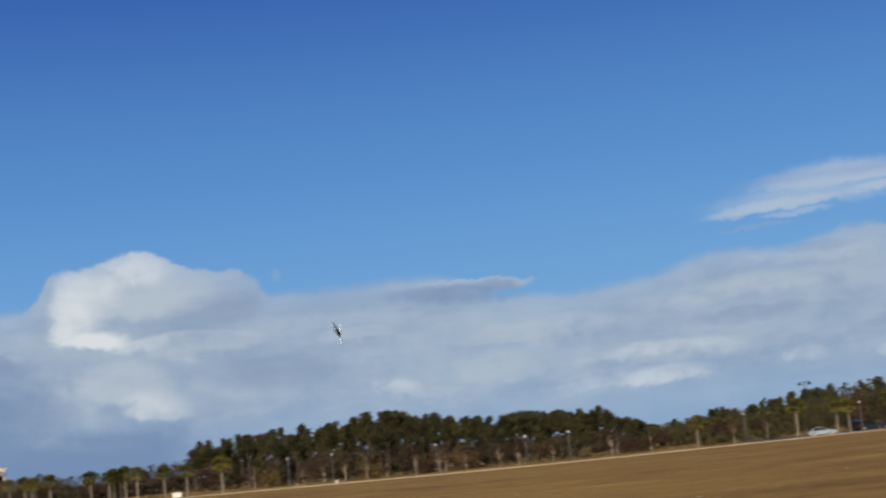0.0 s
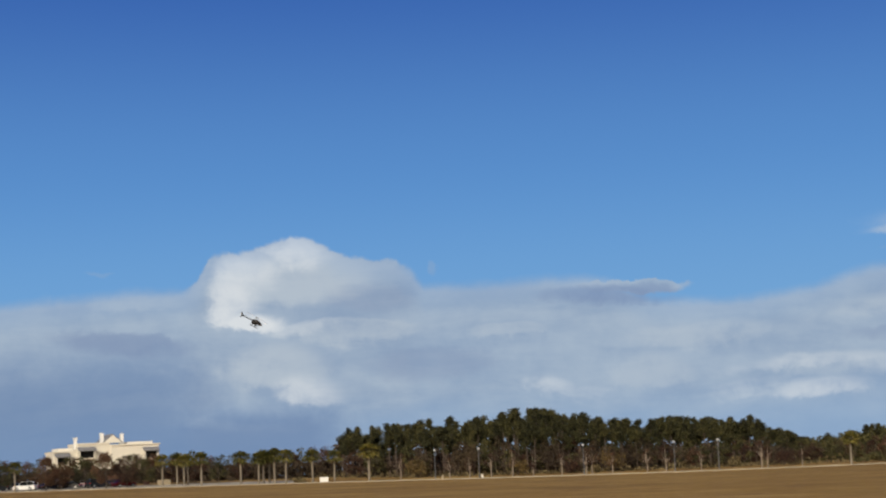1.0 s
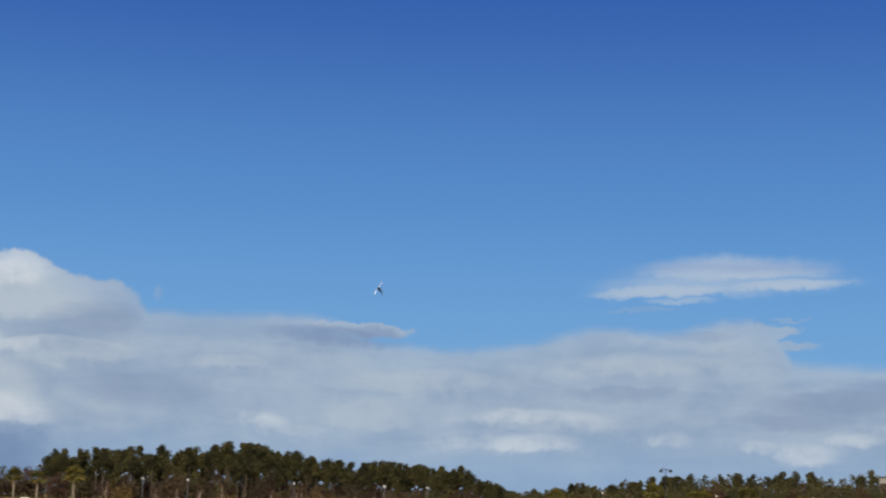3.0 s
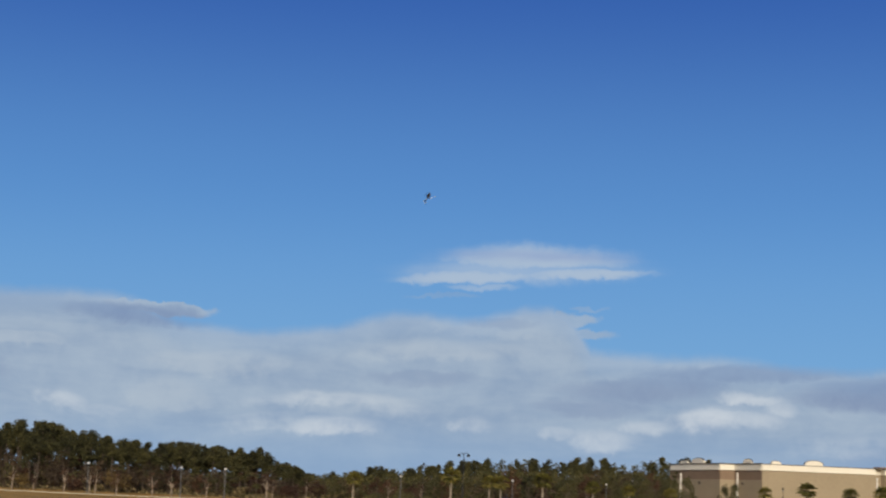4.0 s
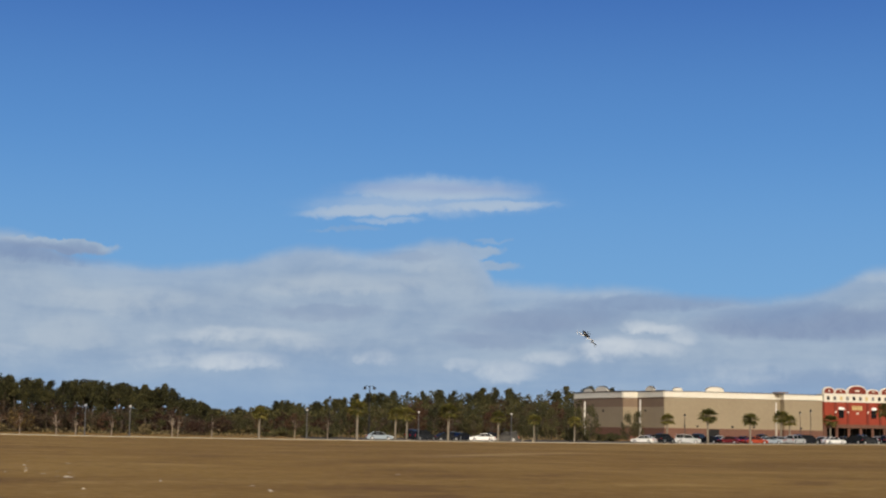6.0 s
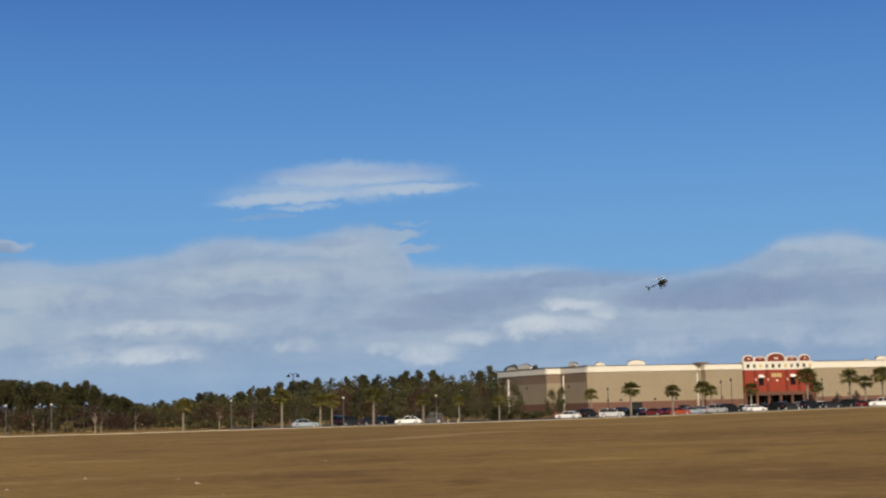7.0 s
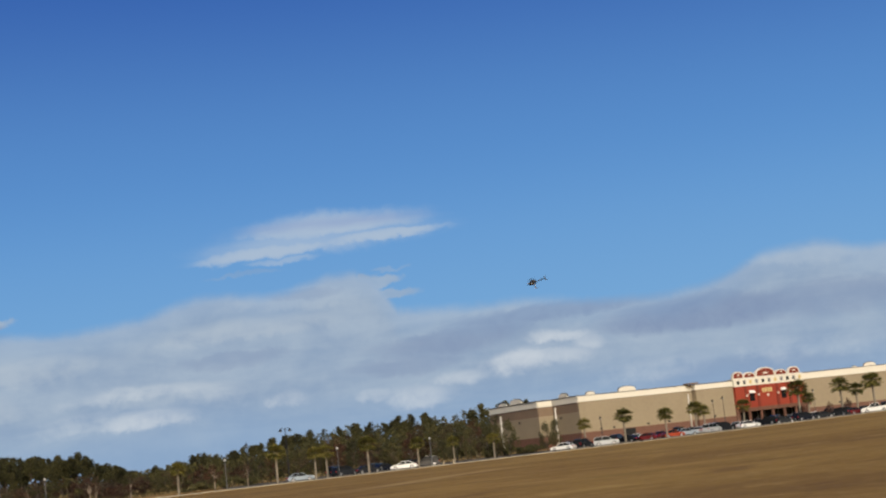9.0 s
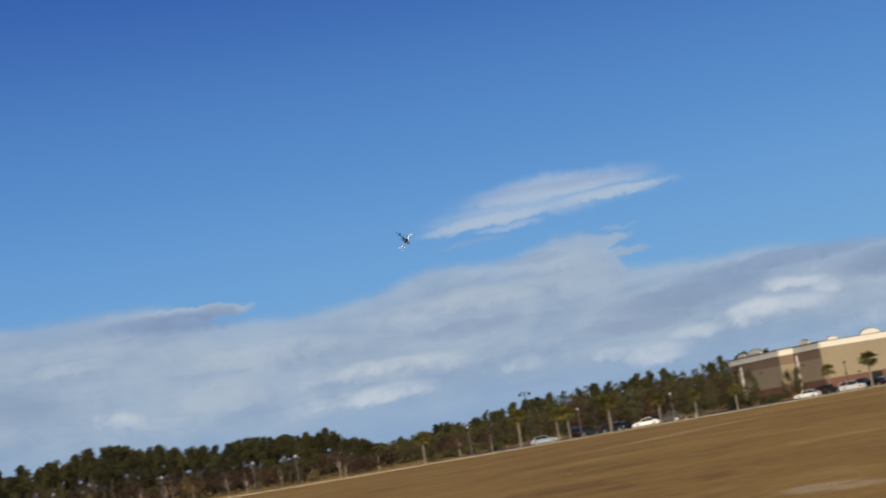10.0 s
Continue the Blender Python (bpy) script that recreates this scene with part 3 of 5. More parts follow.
def palm(seed, tall, label, group):
    rng = np.random.default_rng(seed)
    ob = thing("palm_tree", pose(0, 0, -200), label, "palm", group)
    bm = bmesh.new()
    top = tall - 1.15
    lean = rng.normal() * 0.08
    tube(bm, [(lean * (k / 8) ** 2, 0, top * k / 8 - 0.3 * (k == 0)) for k in range(9)], [0.20, 0.165, 0.15, 0.145, 0.145, 0.15, 0.155, 0.18, 0.21], 9)
    part("trunk", bm, M_PALM_TRUNK, ob)
    # old leaf bases under the crown
    bm = bmesh.new()
    for k in range(18):
        a, h = k * 2.4, top - 0.75 + 0.75 * k / 18
        tube(bm, [(lean + 0.18 * math.cos(a), 0.18 * math.sin(a), h), (lean + 0.42 * math.cos(a), 0.42 * math.sin(a), h + 0.25)], [0.06, 0.03], 4)
    part("boots", bm, M_STRAW, ob, "dry straw-brown leaf bases")
    verts, faces = [], []
    for k in range(46):
        a = k * 2.39996 + rng.random() * 0.4
        up = 1.45 - 2.45 * (k / 46) + rng.normal() * 0.16
        u = np.array([math.cos(a) * math.cos(up), math.sin(a) * math.cos(up), math.sin(up)])
        side = np.array([-math.sin(a), math.cos(a), 0])
        base = np.array([lean, 0, top])
        stem = base + u * (0.52 + 0.32 * rng.random())
        b = len(verts)
        verts += [base - side * 0.025, base + side * 0.025, stem + side * 0.02, stem - side * 0.02]
        faces += [(b, b + 1, b + 2, b + 3)]
        for j in range(9):
            f = (j - 4) / 4 * 1.25
            d = u * math.cos(f) + side * math.sin(f)
            ln = (0.62 + 0.2 * math.cos(f)) * (0.85 + 0.3 * rng.random())
            m = stem + d * ln * 0.6
            e = stem + d * ln + np.array([0, 0, -0.10 - 0.14 * rng.random()])
            q = np.cross(d, [0, 0, 1.0])
            q = q / (np.linalg.norm(q) + 1e-6) * 0.07
            b = len(verts)
            verts += [stem, m - q, e, m + q]
            faces += [(b, b + 1, b + 2), (b, b + 2, b + 3)]
    mesh_part("crown", verts, faces, M_PALM, ob)
    return ob


rng = np.random.default_rng(11)
PINES = [pine(20 + k, 12.0, (0.70, 0.63, 0.73, 0.58, 0.67, 0.54)[k], (1.5, 1.7, 1.35, 1.6, 1.8, 1.45)[k], M_NEEDLE, "tall dark green pine with a bare trunk in the wood", "pines of the wood") for k in range(6)]
MIXED = [leafy(40 + k, "wood_tree", 9.0, (2.6, 2.2, 2.9)[k], (M_LEAF_GREEN, M_LEAF_RUST, M_LEAF_BROWN)[k],
               ("dull green broadleaf tree in the wood", "rust-brown autumn tree in the wood", "dark brown half-bare tree in the wood")[k], "broadleaf trees of the wood", M_BARK, 34, 0.16, 0.25, 18) for k in range(3)]
WOOD_AZ = [-11.0, -10.2, -8.4, -6.2, -4.2, -3.1, -1.7, 0.2, 2.2, 4.0, 4.8, 5.5, 6.1, 6.9, 8.3, 9.8, 11.0, 13.0, 14.1, 15.3, 16.5, 18.1, 20.0, 21.0]
WOOD_EL = [0.80, 1.45, 1.68, 1.70, 1.92, 1.96, 1.64, 1.42, 1.34, 1.30, 0.97, 0.67, 0.48, 0.62, 0.78, 0.84, 1.03, 1.27, 1.22, 1.27, 1.26, 1.40, 1.40, 1.20]


def plant(kinds, az, dist, share, own):
    """A tree so tall that it reaches a share of the wood's skyline there."""
    x, y, z = spot(az, dist)
    tall = (EYE + dist * math.tan(radians(float(np.interp(az, WOOD_AZ, WOOD_EL)))) - z) * share
    k = int(rng.integers(len(kinds)))
    s = max(0.25, tall / own)
    wide = 0.5 + 0.5 * s if s < 1 else s
    m = pose(x, y, z, 0, 0, rng.random() * 360) @ Matrix.Diagonal((wide, wide, s, 1))
    copy_thing(kinds[k], m)


for az in np.arange(-10.1, 5.7, 0.125):
    front = float(az) + rng.normal() * 0.05
    plant(PINES, front, kerb_dist(front) + 34 + 16 * rng.random(), 0.58 + 0.44 * rng.random() ** 0.7, 12.0)
for az in np.arange(-9.9, 5.5, 0.17):
    plant(PINES, float(az) + rng.normal() * 0.06, kerb_dist(float(az)) + 52 + 22 * rng.random(), 0.78 + 0.26 * rng.random(), 12.0)
for az in np.arange(-9.8, 6.0, 0.26):
    plant(MIXED, float(az) + rng.normal() * 0.12, kerb_dist(float(az)) + 31 + 10 * rng.random(), 0.30 + 0.32 * rng.random(), 9.0)
for az in np.arange(5.3, 20.0, 0.13):
    plant(PINES if rng.random() < 0.4 else MIXED[:1] if rng.random() < 0.7 else MIXED, float(az) + rng.normal() * 0.06, kerb_dist(float(az)) + 120 + 40 * rng.random(), 0.84 + 0.20 * rng.random(), 11.0)
for az in np.arange(5.6, 18.0, 0.17):
    plant(MIXED if rng.random() < 0.5 else MIXED[:1], float(az) + rng.normal() * 0.08, kerb_dist(float(az)) + 40 + 60 * rng.random(), 0.52 + 0.30 * rng.random(), 9.0)

# low distant wood past the palms
LOW = [leafy(60 + k, "distant_tree", 7.0, 2.4, (M_LEAF_GREEN, M_LEAF_RUST)[k], ("dark green tree in the far hedgerow", "brown winter tree in the far hedgerow")[k], "trees of the far hedgerow", M_BARK, 34, 0.12, 0.25, 15) for k in range(2)]
for az in np.arange(-25.0, -10.0, 0.22):
    x, y, z = spot(float(az), kerb_dist(float(az)) + 75 + 45 * rng.random())
    copy_thing(LOW[int(rng.random() < 0.35)], pose(x, y, z, 0, 0, rng.random() * 360) @ Matrix.Scale(0.72 + 0.25 * rng.random(), 4))

# dry undergrowth and far woods, past counting
verts, faces = [], []
cs, rs = [], []
for az in np.arange(-11.0, 19.5, 0.10):
    x, y, z = spot(float(az), kerb_dist(float(az)) + 27 + 9 * rng.random())
    h = 0.35 + 0.9 * rng.random() ** 2
    cs.append((x, y, z + h * 0.4))
    rs.append((0.9, 1.2, h))
tagged(mesh_part("undergrowth", *cards(rng, cs, rs, 16, 0.22), M_STRAW), "dry straw-coloured undergrowth along the wood", "undergrowth", kind="stuff")
def wood_mass(name, lo, hi, gap, back, share, leaf, label):
    """A deep mass of foliage under the wood's skyline."""
    cs, rs = [], []
    for az in np.arange(lo, hi, gap):
        d = kerb_dist(float(az)) + back + rng.random() * 12
        x, y, z = spot(float(az), d)
        el = float(np.interp(az, WOOD_AZ, WOOD_EL)) if az > -10.2 else 0.55
        h = (EYE + d * math.tan(radians(el)) - z) * share * (0.90 + 0.05 * math.sin(az * 6.1 + back) + 0.05 * math.sin(az * 14.3) + 0.06 * rng.random())
        for q in np.arange(0.08, 0.95, 0.15):
            cs.append((x, y + rng.normal() * 3, z + h * q))
            rs.append((1.0, 1.6, h * 0.10))
    tagged(mesh_part(name, *cards(rng, cs, rs, 30, 0.34), leaf), label, "wood", kind="stuff")


wood_mass("far_wood", -9.6, 5.6, 0.12, 84, 0.56, M_NEEDLE, "dense dark wood behind the front pines")
wood_mass("far_wood", 5.0, 20.3, 0.10, 165, 1.10, M_LEAF_GREEN, "dense green wood on the far rise")
wood_mass("green_wood", 5.6, 18.3, 0.12, 105, 0.92, M_NEEDLE, "dense olive green wood on the far rise")
wood_mass("brown_wood", -9.7, 5.4, 0.14, 66, 0.42, M_LEAF_BROWN, "brown undergrowth between the pine trunks")
wood_mass("brown_wood", -26.0, -9.8, 0.12, 60, 0.95, M_LEAF_BROWN, "dense brown hedgerow behind the palms")


def bush(seed, wide, tall, leaf, label, m):
    r = np.random.default_rng(seed)
    cs = [((r.random() - 0.5) * wide, (r.random() - 0.5) * wide * 0.7, tall * (0.2 + 0.55 * r.random())) for k in range(9)]
    ob = thing("bush", m, label, "bush")
    bm = bmesh.new()
    for k in range(5):
        tube(bm, [(0, 0, -0.1), (cs[k][0] * 0.5, cs[k][1] * 0.5, cs[k][2] * 0.6), cs[k]], [0.05, 0.03, 0.015], 4)
    part("woody_base", bm, M_BARK, ob)
    mesh_part("foliage", *cards(r, cs, [(wide * 0.27, wide * 0.25, tall * 0.27)] * 9, 60, 0.17), leaf, ob)


bush(1, 3.6, 4.4, M_LEAF_GOLD, "golden-brown autumn bush before the pines", at(-0.75, 24))
bush(2, 4.4, 3.8, M_LEAF_GOLD, "golden-green bush at the edge of the wood", at(-7.5, 25))
bush(3, 2.6, 3.2, M_LEAF_GOLD, "yellowish bush among dark trees", at(-4.0, 25))
bush(4, 2.6, 2.6, M_LEAF_RUST, "dark red-brown bush beside the wood", at(5.1, 26))
bush(5, 2.4, 2.8, M_LEAF_RUST, "reddish bush at the foot of the pines", at(-2.2, 26))
for k, az in enumerate((7.8, 8.4, 9.1, 9.7, 18.0, 18.6, 19.3, 19.8)):
    bush(10 + k, 3.4, 1.5 + 0.3 * (k % 3), M_LEAF_GREEN, "clipped dark green shrub behind the car park", at(az, 21))

# young roadside trees, nearly bare
YOUNG = [leafy(80 + k, "young_tree", 4.2, 1.15, M_LEAF_RUST, "young russet tree with a pale trunk by the kerb", "young trees along the kerb", None, 12, 0.40, 0.13, 13) for k in range(3)]
for k, az in enumerate((-6.4, -5.7, -4.95, -4.2, -3.5, -2.5, -1.65, -1.45, -0.75, 0.45, 1.1, 4.35, 4.55, 5.7, 8.55, -8.1, 2.3, 9.7)):
    copy_thing(YOUNG[k % 3], at(az, 3.2 + (k * 7 % 5) * 0.5, k * 77, 0.85 + 0.07 * (k % 4)))
# broad autumn trees along the left car park
OAKS = [leafy(90 + k, "oak_tree", 6.4, 2.7, (M_LEAF_RUST, M_LEAF_GREEN, M_LEAF_RUST)[k], ("rust-brown oak beside the car park", "olive green oak beside the car park", "dark brown oak beside the car park")[k],
              "oaks round the car park", M_BARK, 70, 0.22, 0.17, 22) for k in range(3)]
for k, (az, back, s) in enumerate(((-22.3, 7, 0.85), (-21.6, 12, 0.75), (-20.2, 4, 0.95), (-19.7, 9, 0.8), (-18.9, 14, 0.8), (-18.2, 5, 1.0), (-17.5, 10, 0.9), (-16.9, 14, 0.75), (-15.9, 18, 0.72), (-15.2, 20, 0.7),
                                   (-14.4, 19, 0.6), (-13.6, 22, 0.65), (17.5, 14, 0.9), (18.1, 10, 0.95), (18.4, 15, 0.9), (18.85, 9, 0.98), (20.15, 7, 0.80), (20.5, 9, 0.86), (16.8, 17, 0.8), (29.9, 13, 0.5), (30.5, 12, 0.55), (32.0, 13, 0.5), (32.95, 10, 0.8), (34.2, 18, 0.9), (35.5, 22, 0.9))):
    slim = 0.62 if az > 0 else 1.0
    copy_thing(OAKS[0 if az > 29 else (1 if az > 0 else k % 3)], at(az, back, k * 61, s) @ Matrix.Diagonal((slim, slim, 1, 1)))
PALMS = [palm(100 + k, 6.0, "cabbage palm with a tan trunk by the car park", "palms by the car park") for k in range(4)]
for k, (az, back, tall) in enumerate(((-21.2, 3.5, 5.6), (-16.3, 12, 5.8), (-15.8, 14, 6.0), (-15.57, 10, 5.6), (-15.43, 12, 5.7), (-14.98, 2.2, 6.0), (-13.63, 5, 5.9), (-13.02, 3, 5.6), (-12.85, 6, 5.9),
                                      (-12.65, 9, 5.4), (-12.47, 7, 6.1), (-12.08, 4, 5.9), (-11.16, 3, 5.7), (-10.4, 6, 5.4), (-9.2, 2.4, 6.4), (7.32, 2.2, 5.2), (10.72, 2.2, 6.5), (12.05, 3.4, 5.5), (12.45, 6, 5.6),
                                      (13.9, 2.2, 6.3), (15.64, 2.2, 5.2), (21.5, 14, 5.4), (22.88, 2.4, 6.4), (24.32, 2.4, 5.7), (25.35, 14, 6.2), (25.65, 16, 5.4), (27.0, 9, 5.6), (28.9, 17, 8.2), (29.2, 9, 5.4),
                                      (30.32, 20, 7.8), (30.82, 15, 6.3), (31.4, 18, 8.0), (33.0, 10, 6.5), (16.9, 6, 4.8), (18.3, 4, 4.6))):
    copy_thing(PALMS[k % 4], at(az, back, k * 97, tall / 6.0) @ Matrix.Diagonal((1.25, 1.25, 1, 1)))
for ob in PINES + MIXED + LOW + YOUNG + OAKS + PALMS:
    for o in (*ob.children_recursive, ob):
        bpy.data.objects.remove(o)


# ---- lamps ----
def path_lamp(m, tall, label="grey lamp post with a white globe by the kerb"):
    ob = thing("street_lamp", m, label, "lamp", "globe lamps along the kerb")
    tubed("post", [(0, 0, -0.1), (0, 0, 0.5), (0, 0, 0.55), (0, 0, tall - 0.45)], [0.13, 0.12, 0.075, 0.06], M_GREY, ob)
    tubed("collar", [(0, 0, tall - 0.48), (0, 0, tall - 0.36)], [0.12, 0.15], M_DARK, ob)
    bm = bmesh.new()
    ball(bm, (0, 0, tall - 0.19), 0.19)
    part("globe", bm, M_GLOBE, ob, "white glass globe")


for az in (-6.9, -5.37, -1.73, 1.40, 2.9, 8.97, 12.86, 16.1):
    path_lamp(at(az, 1.5), 5.05)


def tall_lamp(m, tall, heads, label):
    ob = thing("car_park_lamp", m, label, "lamp", "tall dark lamps of the car park")
    tubed("post", [(0, 0, -0.1), (0, 0, 0.7), (0, 0, 0.75), (0, 0, tall)], [q * (1.0 if heads == 2 else 0.62) for q in (0.22, 0.2, 0.11, 0.08)], M_DARK, ob)
    for s in ((-1, 1) if heads == 2 else (0,)):
        if s:
            tubed("arm", [(0, 0, tall - 0.25), (s * 0.5, 0, tall + 0.1), (s * 0.85, 0, tall - 0.1)], [0.05, 0.045, 0.04], M_DARK, ob, sides=6)
        hd = tubed("head", [(s * 0.85, 0, tall - 0.55), (s * 0.85, 0, tall - 0.30), (s * 0.85, 0, tall - 0.05)], [0.36, 0.25, 0.07] if heads == 2 else [0.27, 0.19, 0.06], M_DARK, ob, "dark bell-shaped lantern")
        tubed("lens", [(s * 0.85, 0, tall - 0.66), (s * 0.85, 0, tall - 0.56)], [0.12, 0.20], M_GLOBE, hd)


tall_lamp(at(11.13, 26), 9.4, 2, "tall dark twin lamp post in the car park")
tall_lamp(at(9.75, 32), 7.6, 1, "tall dark single lamp post in the car park")
for az, tall in ((17.0, 6.3), (22.1, 5.6), (26.0, 6.4), (26.35, 6.8), (29.4, 6.2)):
    tall_lamp(at(az, 26), tall, 1, "slim dark lamp post in the car park")


def pale_pole(m, tall):
    ob = thing("light_pole", m, "pale painted pole before the store wall", "pole", "pale poles by the store")
    tubed("post", [(0, 0, -0.1), (0, 0, tall)], [0.2, 0.16], M_PALEPOLE, ob)
    tubed("base", [(0, 0, -0.05), (0, 0, 0.6)], [0.34, 0.3], M_CONCRETE, ob)
    tubed("cap", [(0, 0, tall), (0, 0, tall + 0.12)], [0.22, 0.14], M_PALEPOLE, ob)


for az, tall in ((18.65, 7.7), (20.57, 8.3), (25.2, 8.2)):
    pale_pole(at(az, 44), tall)


# ---- cars ----
PAINTS = {}


def paint(name, c):
    if name not in PAINTS:
        PAINTS[name] = material(name + "_car_paint", [tuple(v * 0.9 for v in c), c], 2, 0.2, 0.0, bump=0, spec=0.3)
    return PAINTS[name]


COLOURS = {"silver": (0.45, 0.47, 0.49), "white": (0.80, 0.80, 0.79), "black": (0.012, 0.012, 0.014), "dark grey": (0.022, 0.023, 0.026), "dark red": (0.13, 0.016, 0.018), "orange-red": (0.36, 0.06, 0.025), "dark blue": (0.011, 0.012, 0.018), "pale blue-grey": (0.30, 0.36, 0.42)}
BODY = {  # length, width, lower outline and cabin outline in side view
    "sedan": (4.6, 1.78, [(-2.3, 0.45), (-2.25, 0.78), (-1.9, 0.92), (-1.2, 0.95), (0.9, 0.93), (1.9, 0.82), (2.25, 0.68), (2.3, 0.42)], [(-1.75, 0.93), (-1.05, 1.40), (-0.4, 1.46), (0.25, 1.42), (1.05, 0.93)]),
    "suv": (4.75, 1.88, [(-2.37, 0.5), (-2.35, 0.95), (-2.2, 1.08), (0.9, 1.06), (2.0, 0.98), (2.3, 0.82), (2.37, 0.5)], [(-2.25, 1.07), (-2.0, 1.70), (-1.4, 1.78), (0.1, 1.76), (0.55, 1.66), (1.15, 1.06)]),
    "pickup": (5.6, 1.95, [(-2.8, 0.55), (-2.78, 1.12), (-0.75, 1.12), (1.1, 1.10), (2.35, 1.02), (2.72, 0.9), (2.8, 0.55)], [(-0.85, 1.12), (-0.7, 1.74), (-0.2, 1.82), (0.65, 1.80), (1.4, 1.10)]),
}


def loft(bm, outline, half, inset, top_z):
    """Side outline spread across the width, drawn in towards its top."""
    lo = min(z for _, z in outline)
    rows = []
    for s in (-1, 1):
        rows.append([bm.verts.new((x, s * (half - inset * (z - lo) / max(0.01, top_z - lo)), z)) for x, z in outline])
    n = len(outline)
    for k in range(n):
        j = (k + 1) % n
        bm.faces.new((rows[0][k], rows[0][j], rows[1][j], rows[1][k]))
    bm.faces.new(rows[0][::-1])
    bm.faces.new(rows[1])
    bmesh.ops.recalc_face_normals(bm, faces=bm.faces)


def car(kind, colour, m):
    length, width, low, cab = BODY[kind]
    ob = thing("pickup_truck" if kind == "pickup" else "car", m, f"{colour} {'pickup truck' if kind == 'pickup' else kind} parked beside the field", "pickup" if kind == "pickup" else "car", "parked cars")
    pm = paint(colour.replace(" ", "_"), COLOURS[colour])
    bm = bmesh.new()
    loft(bm, [(-length / 2 + 0.1, 0.24)] + low + [(length / 2 - 0.12, 0.24)], width / 2, 0.10, 1.1)
    bmesh.ops.bevel(bm, geom=list(bm.edges), offset=0.05, segments=2, affect="EDGES")
    body = part("body", bm, pm, ob)
    bm = bmesh.new()
    loft(bm, [(x, z - 0.06 if z < 1.2 and k in (0, len(cab) - 1) else z - 0.05) for k, (x, z) in enumerate(cab)], width / 2 - 0.10, 0.14, cab[2][1])
    part("cabin_glass", bm, M_GLASS, ob, "dark tinted glass")
    bm = bmesh.new()
    tops = [p for p in cab if p[1] > cab[2][1] - 0.15]
    loft(bm, [(x, z - 0.07) for x, z in tops[::-1]] + [(x, z) for x, z in tops], width / 2 - 0.27, 0.04, cab[2][1])
    part("roof", bm, pm, ob)
    mid = (cab[1][0] + cab[-2][0]) / 2
    for s in (-1, 1):
        for a, b in ((cab[0], cab[1]), (cab[-1], cab[-2]), ((mid, cab[0][1]), (mid, cab[2][1]))):
            tubed("pillar", [(a[0], s * (width / 2 - 0.11), a[1]), (b[0], s * (width / 2 - 0.27), b[1] - 0.02)], [0.05, 0.04], pm, ob, sides=5)
    if kind == "pickup":
        boxed("cargo_bed", (-2.6, -0.75, 1.085, -0.95, 0.75, 1.135), M_DARK, ob, "dark open cargo bed", 0.01)
    r = 0.33 if kind == "sedan" else 0.38
    for x in (-length * 0.30, length * 0.31):
        for s in (-1, 1):
            w = new("wheel")
            w.parent = ob
            w.location = (x, s * (width / 2 - 0.09), r)
            bm = bmesh.new()
            tube(bm, [(0, -0.11, 0), (0, -0.09, 0), (0, 0.09, 0), (0, 0.11, 0)], [r * 0.93, r, r, r * 0.93], 18)
            part("tyre", bm, M_TYRE, w)
            bm = bmesh.new()
            tube(bm, [(0, -0.118, 0), (0, 0.118, 0)], [r * 0.62, r * 0.62], 12)
            part("rim", bm, M_RIM, w)
    for s in (-1, 1):
        zt = 0.68 if kind == "sedan" else 0.82
        boxed("headlight", (length / 2 - 0.22, s * width * 0.36 - 0.18, zt - 0.10, length / 2 - 0.015, s * width * 0.36 + 0.18, zt + 0.06), M_LAMP_CLEAR, ob, "clear headlamp", 0.03)
        boxed("tail_light", (-length / 2 - 0.012, s * width * 0.40 - 0.13, zt - 0.05, -length / 2 + 0.12, s * width * 0.40 + 0.13, zt + 0.16), M_LAMP_RED, ob, "red tail lamp", 0.02)
        boxed("mirror", (cab[-1][0] - 0.35, s * (width / 2 + 0.02) - 0.09, cab[-1][1] + 0.02, cab[-1][0] - 0.2, s * (width / 2 + 0.02) + 0.09, cab[-1][1] + 0.16), pm, ob, "", 0.03)
    boxed("bumper", (length / 2 - 0.1, -width * 0.44, 0.3, length / 2 + 0.02, width * 0.44, 0.5), M_DARK, ob, "dark lower bumper", 0.04)


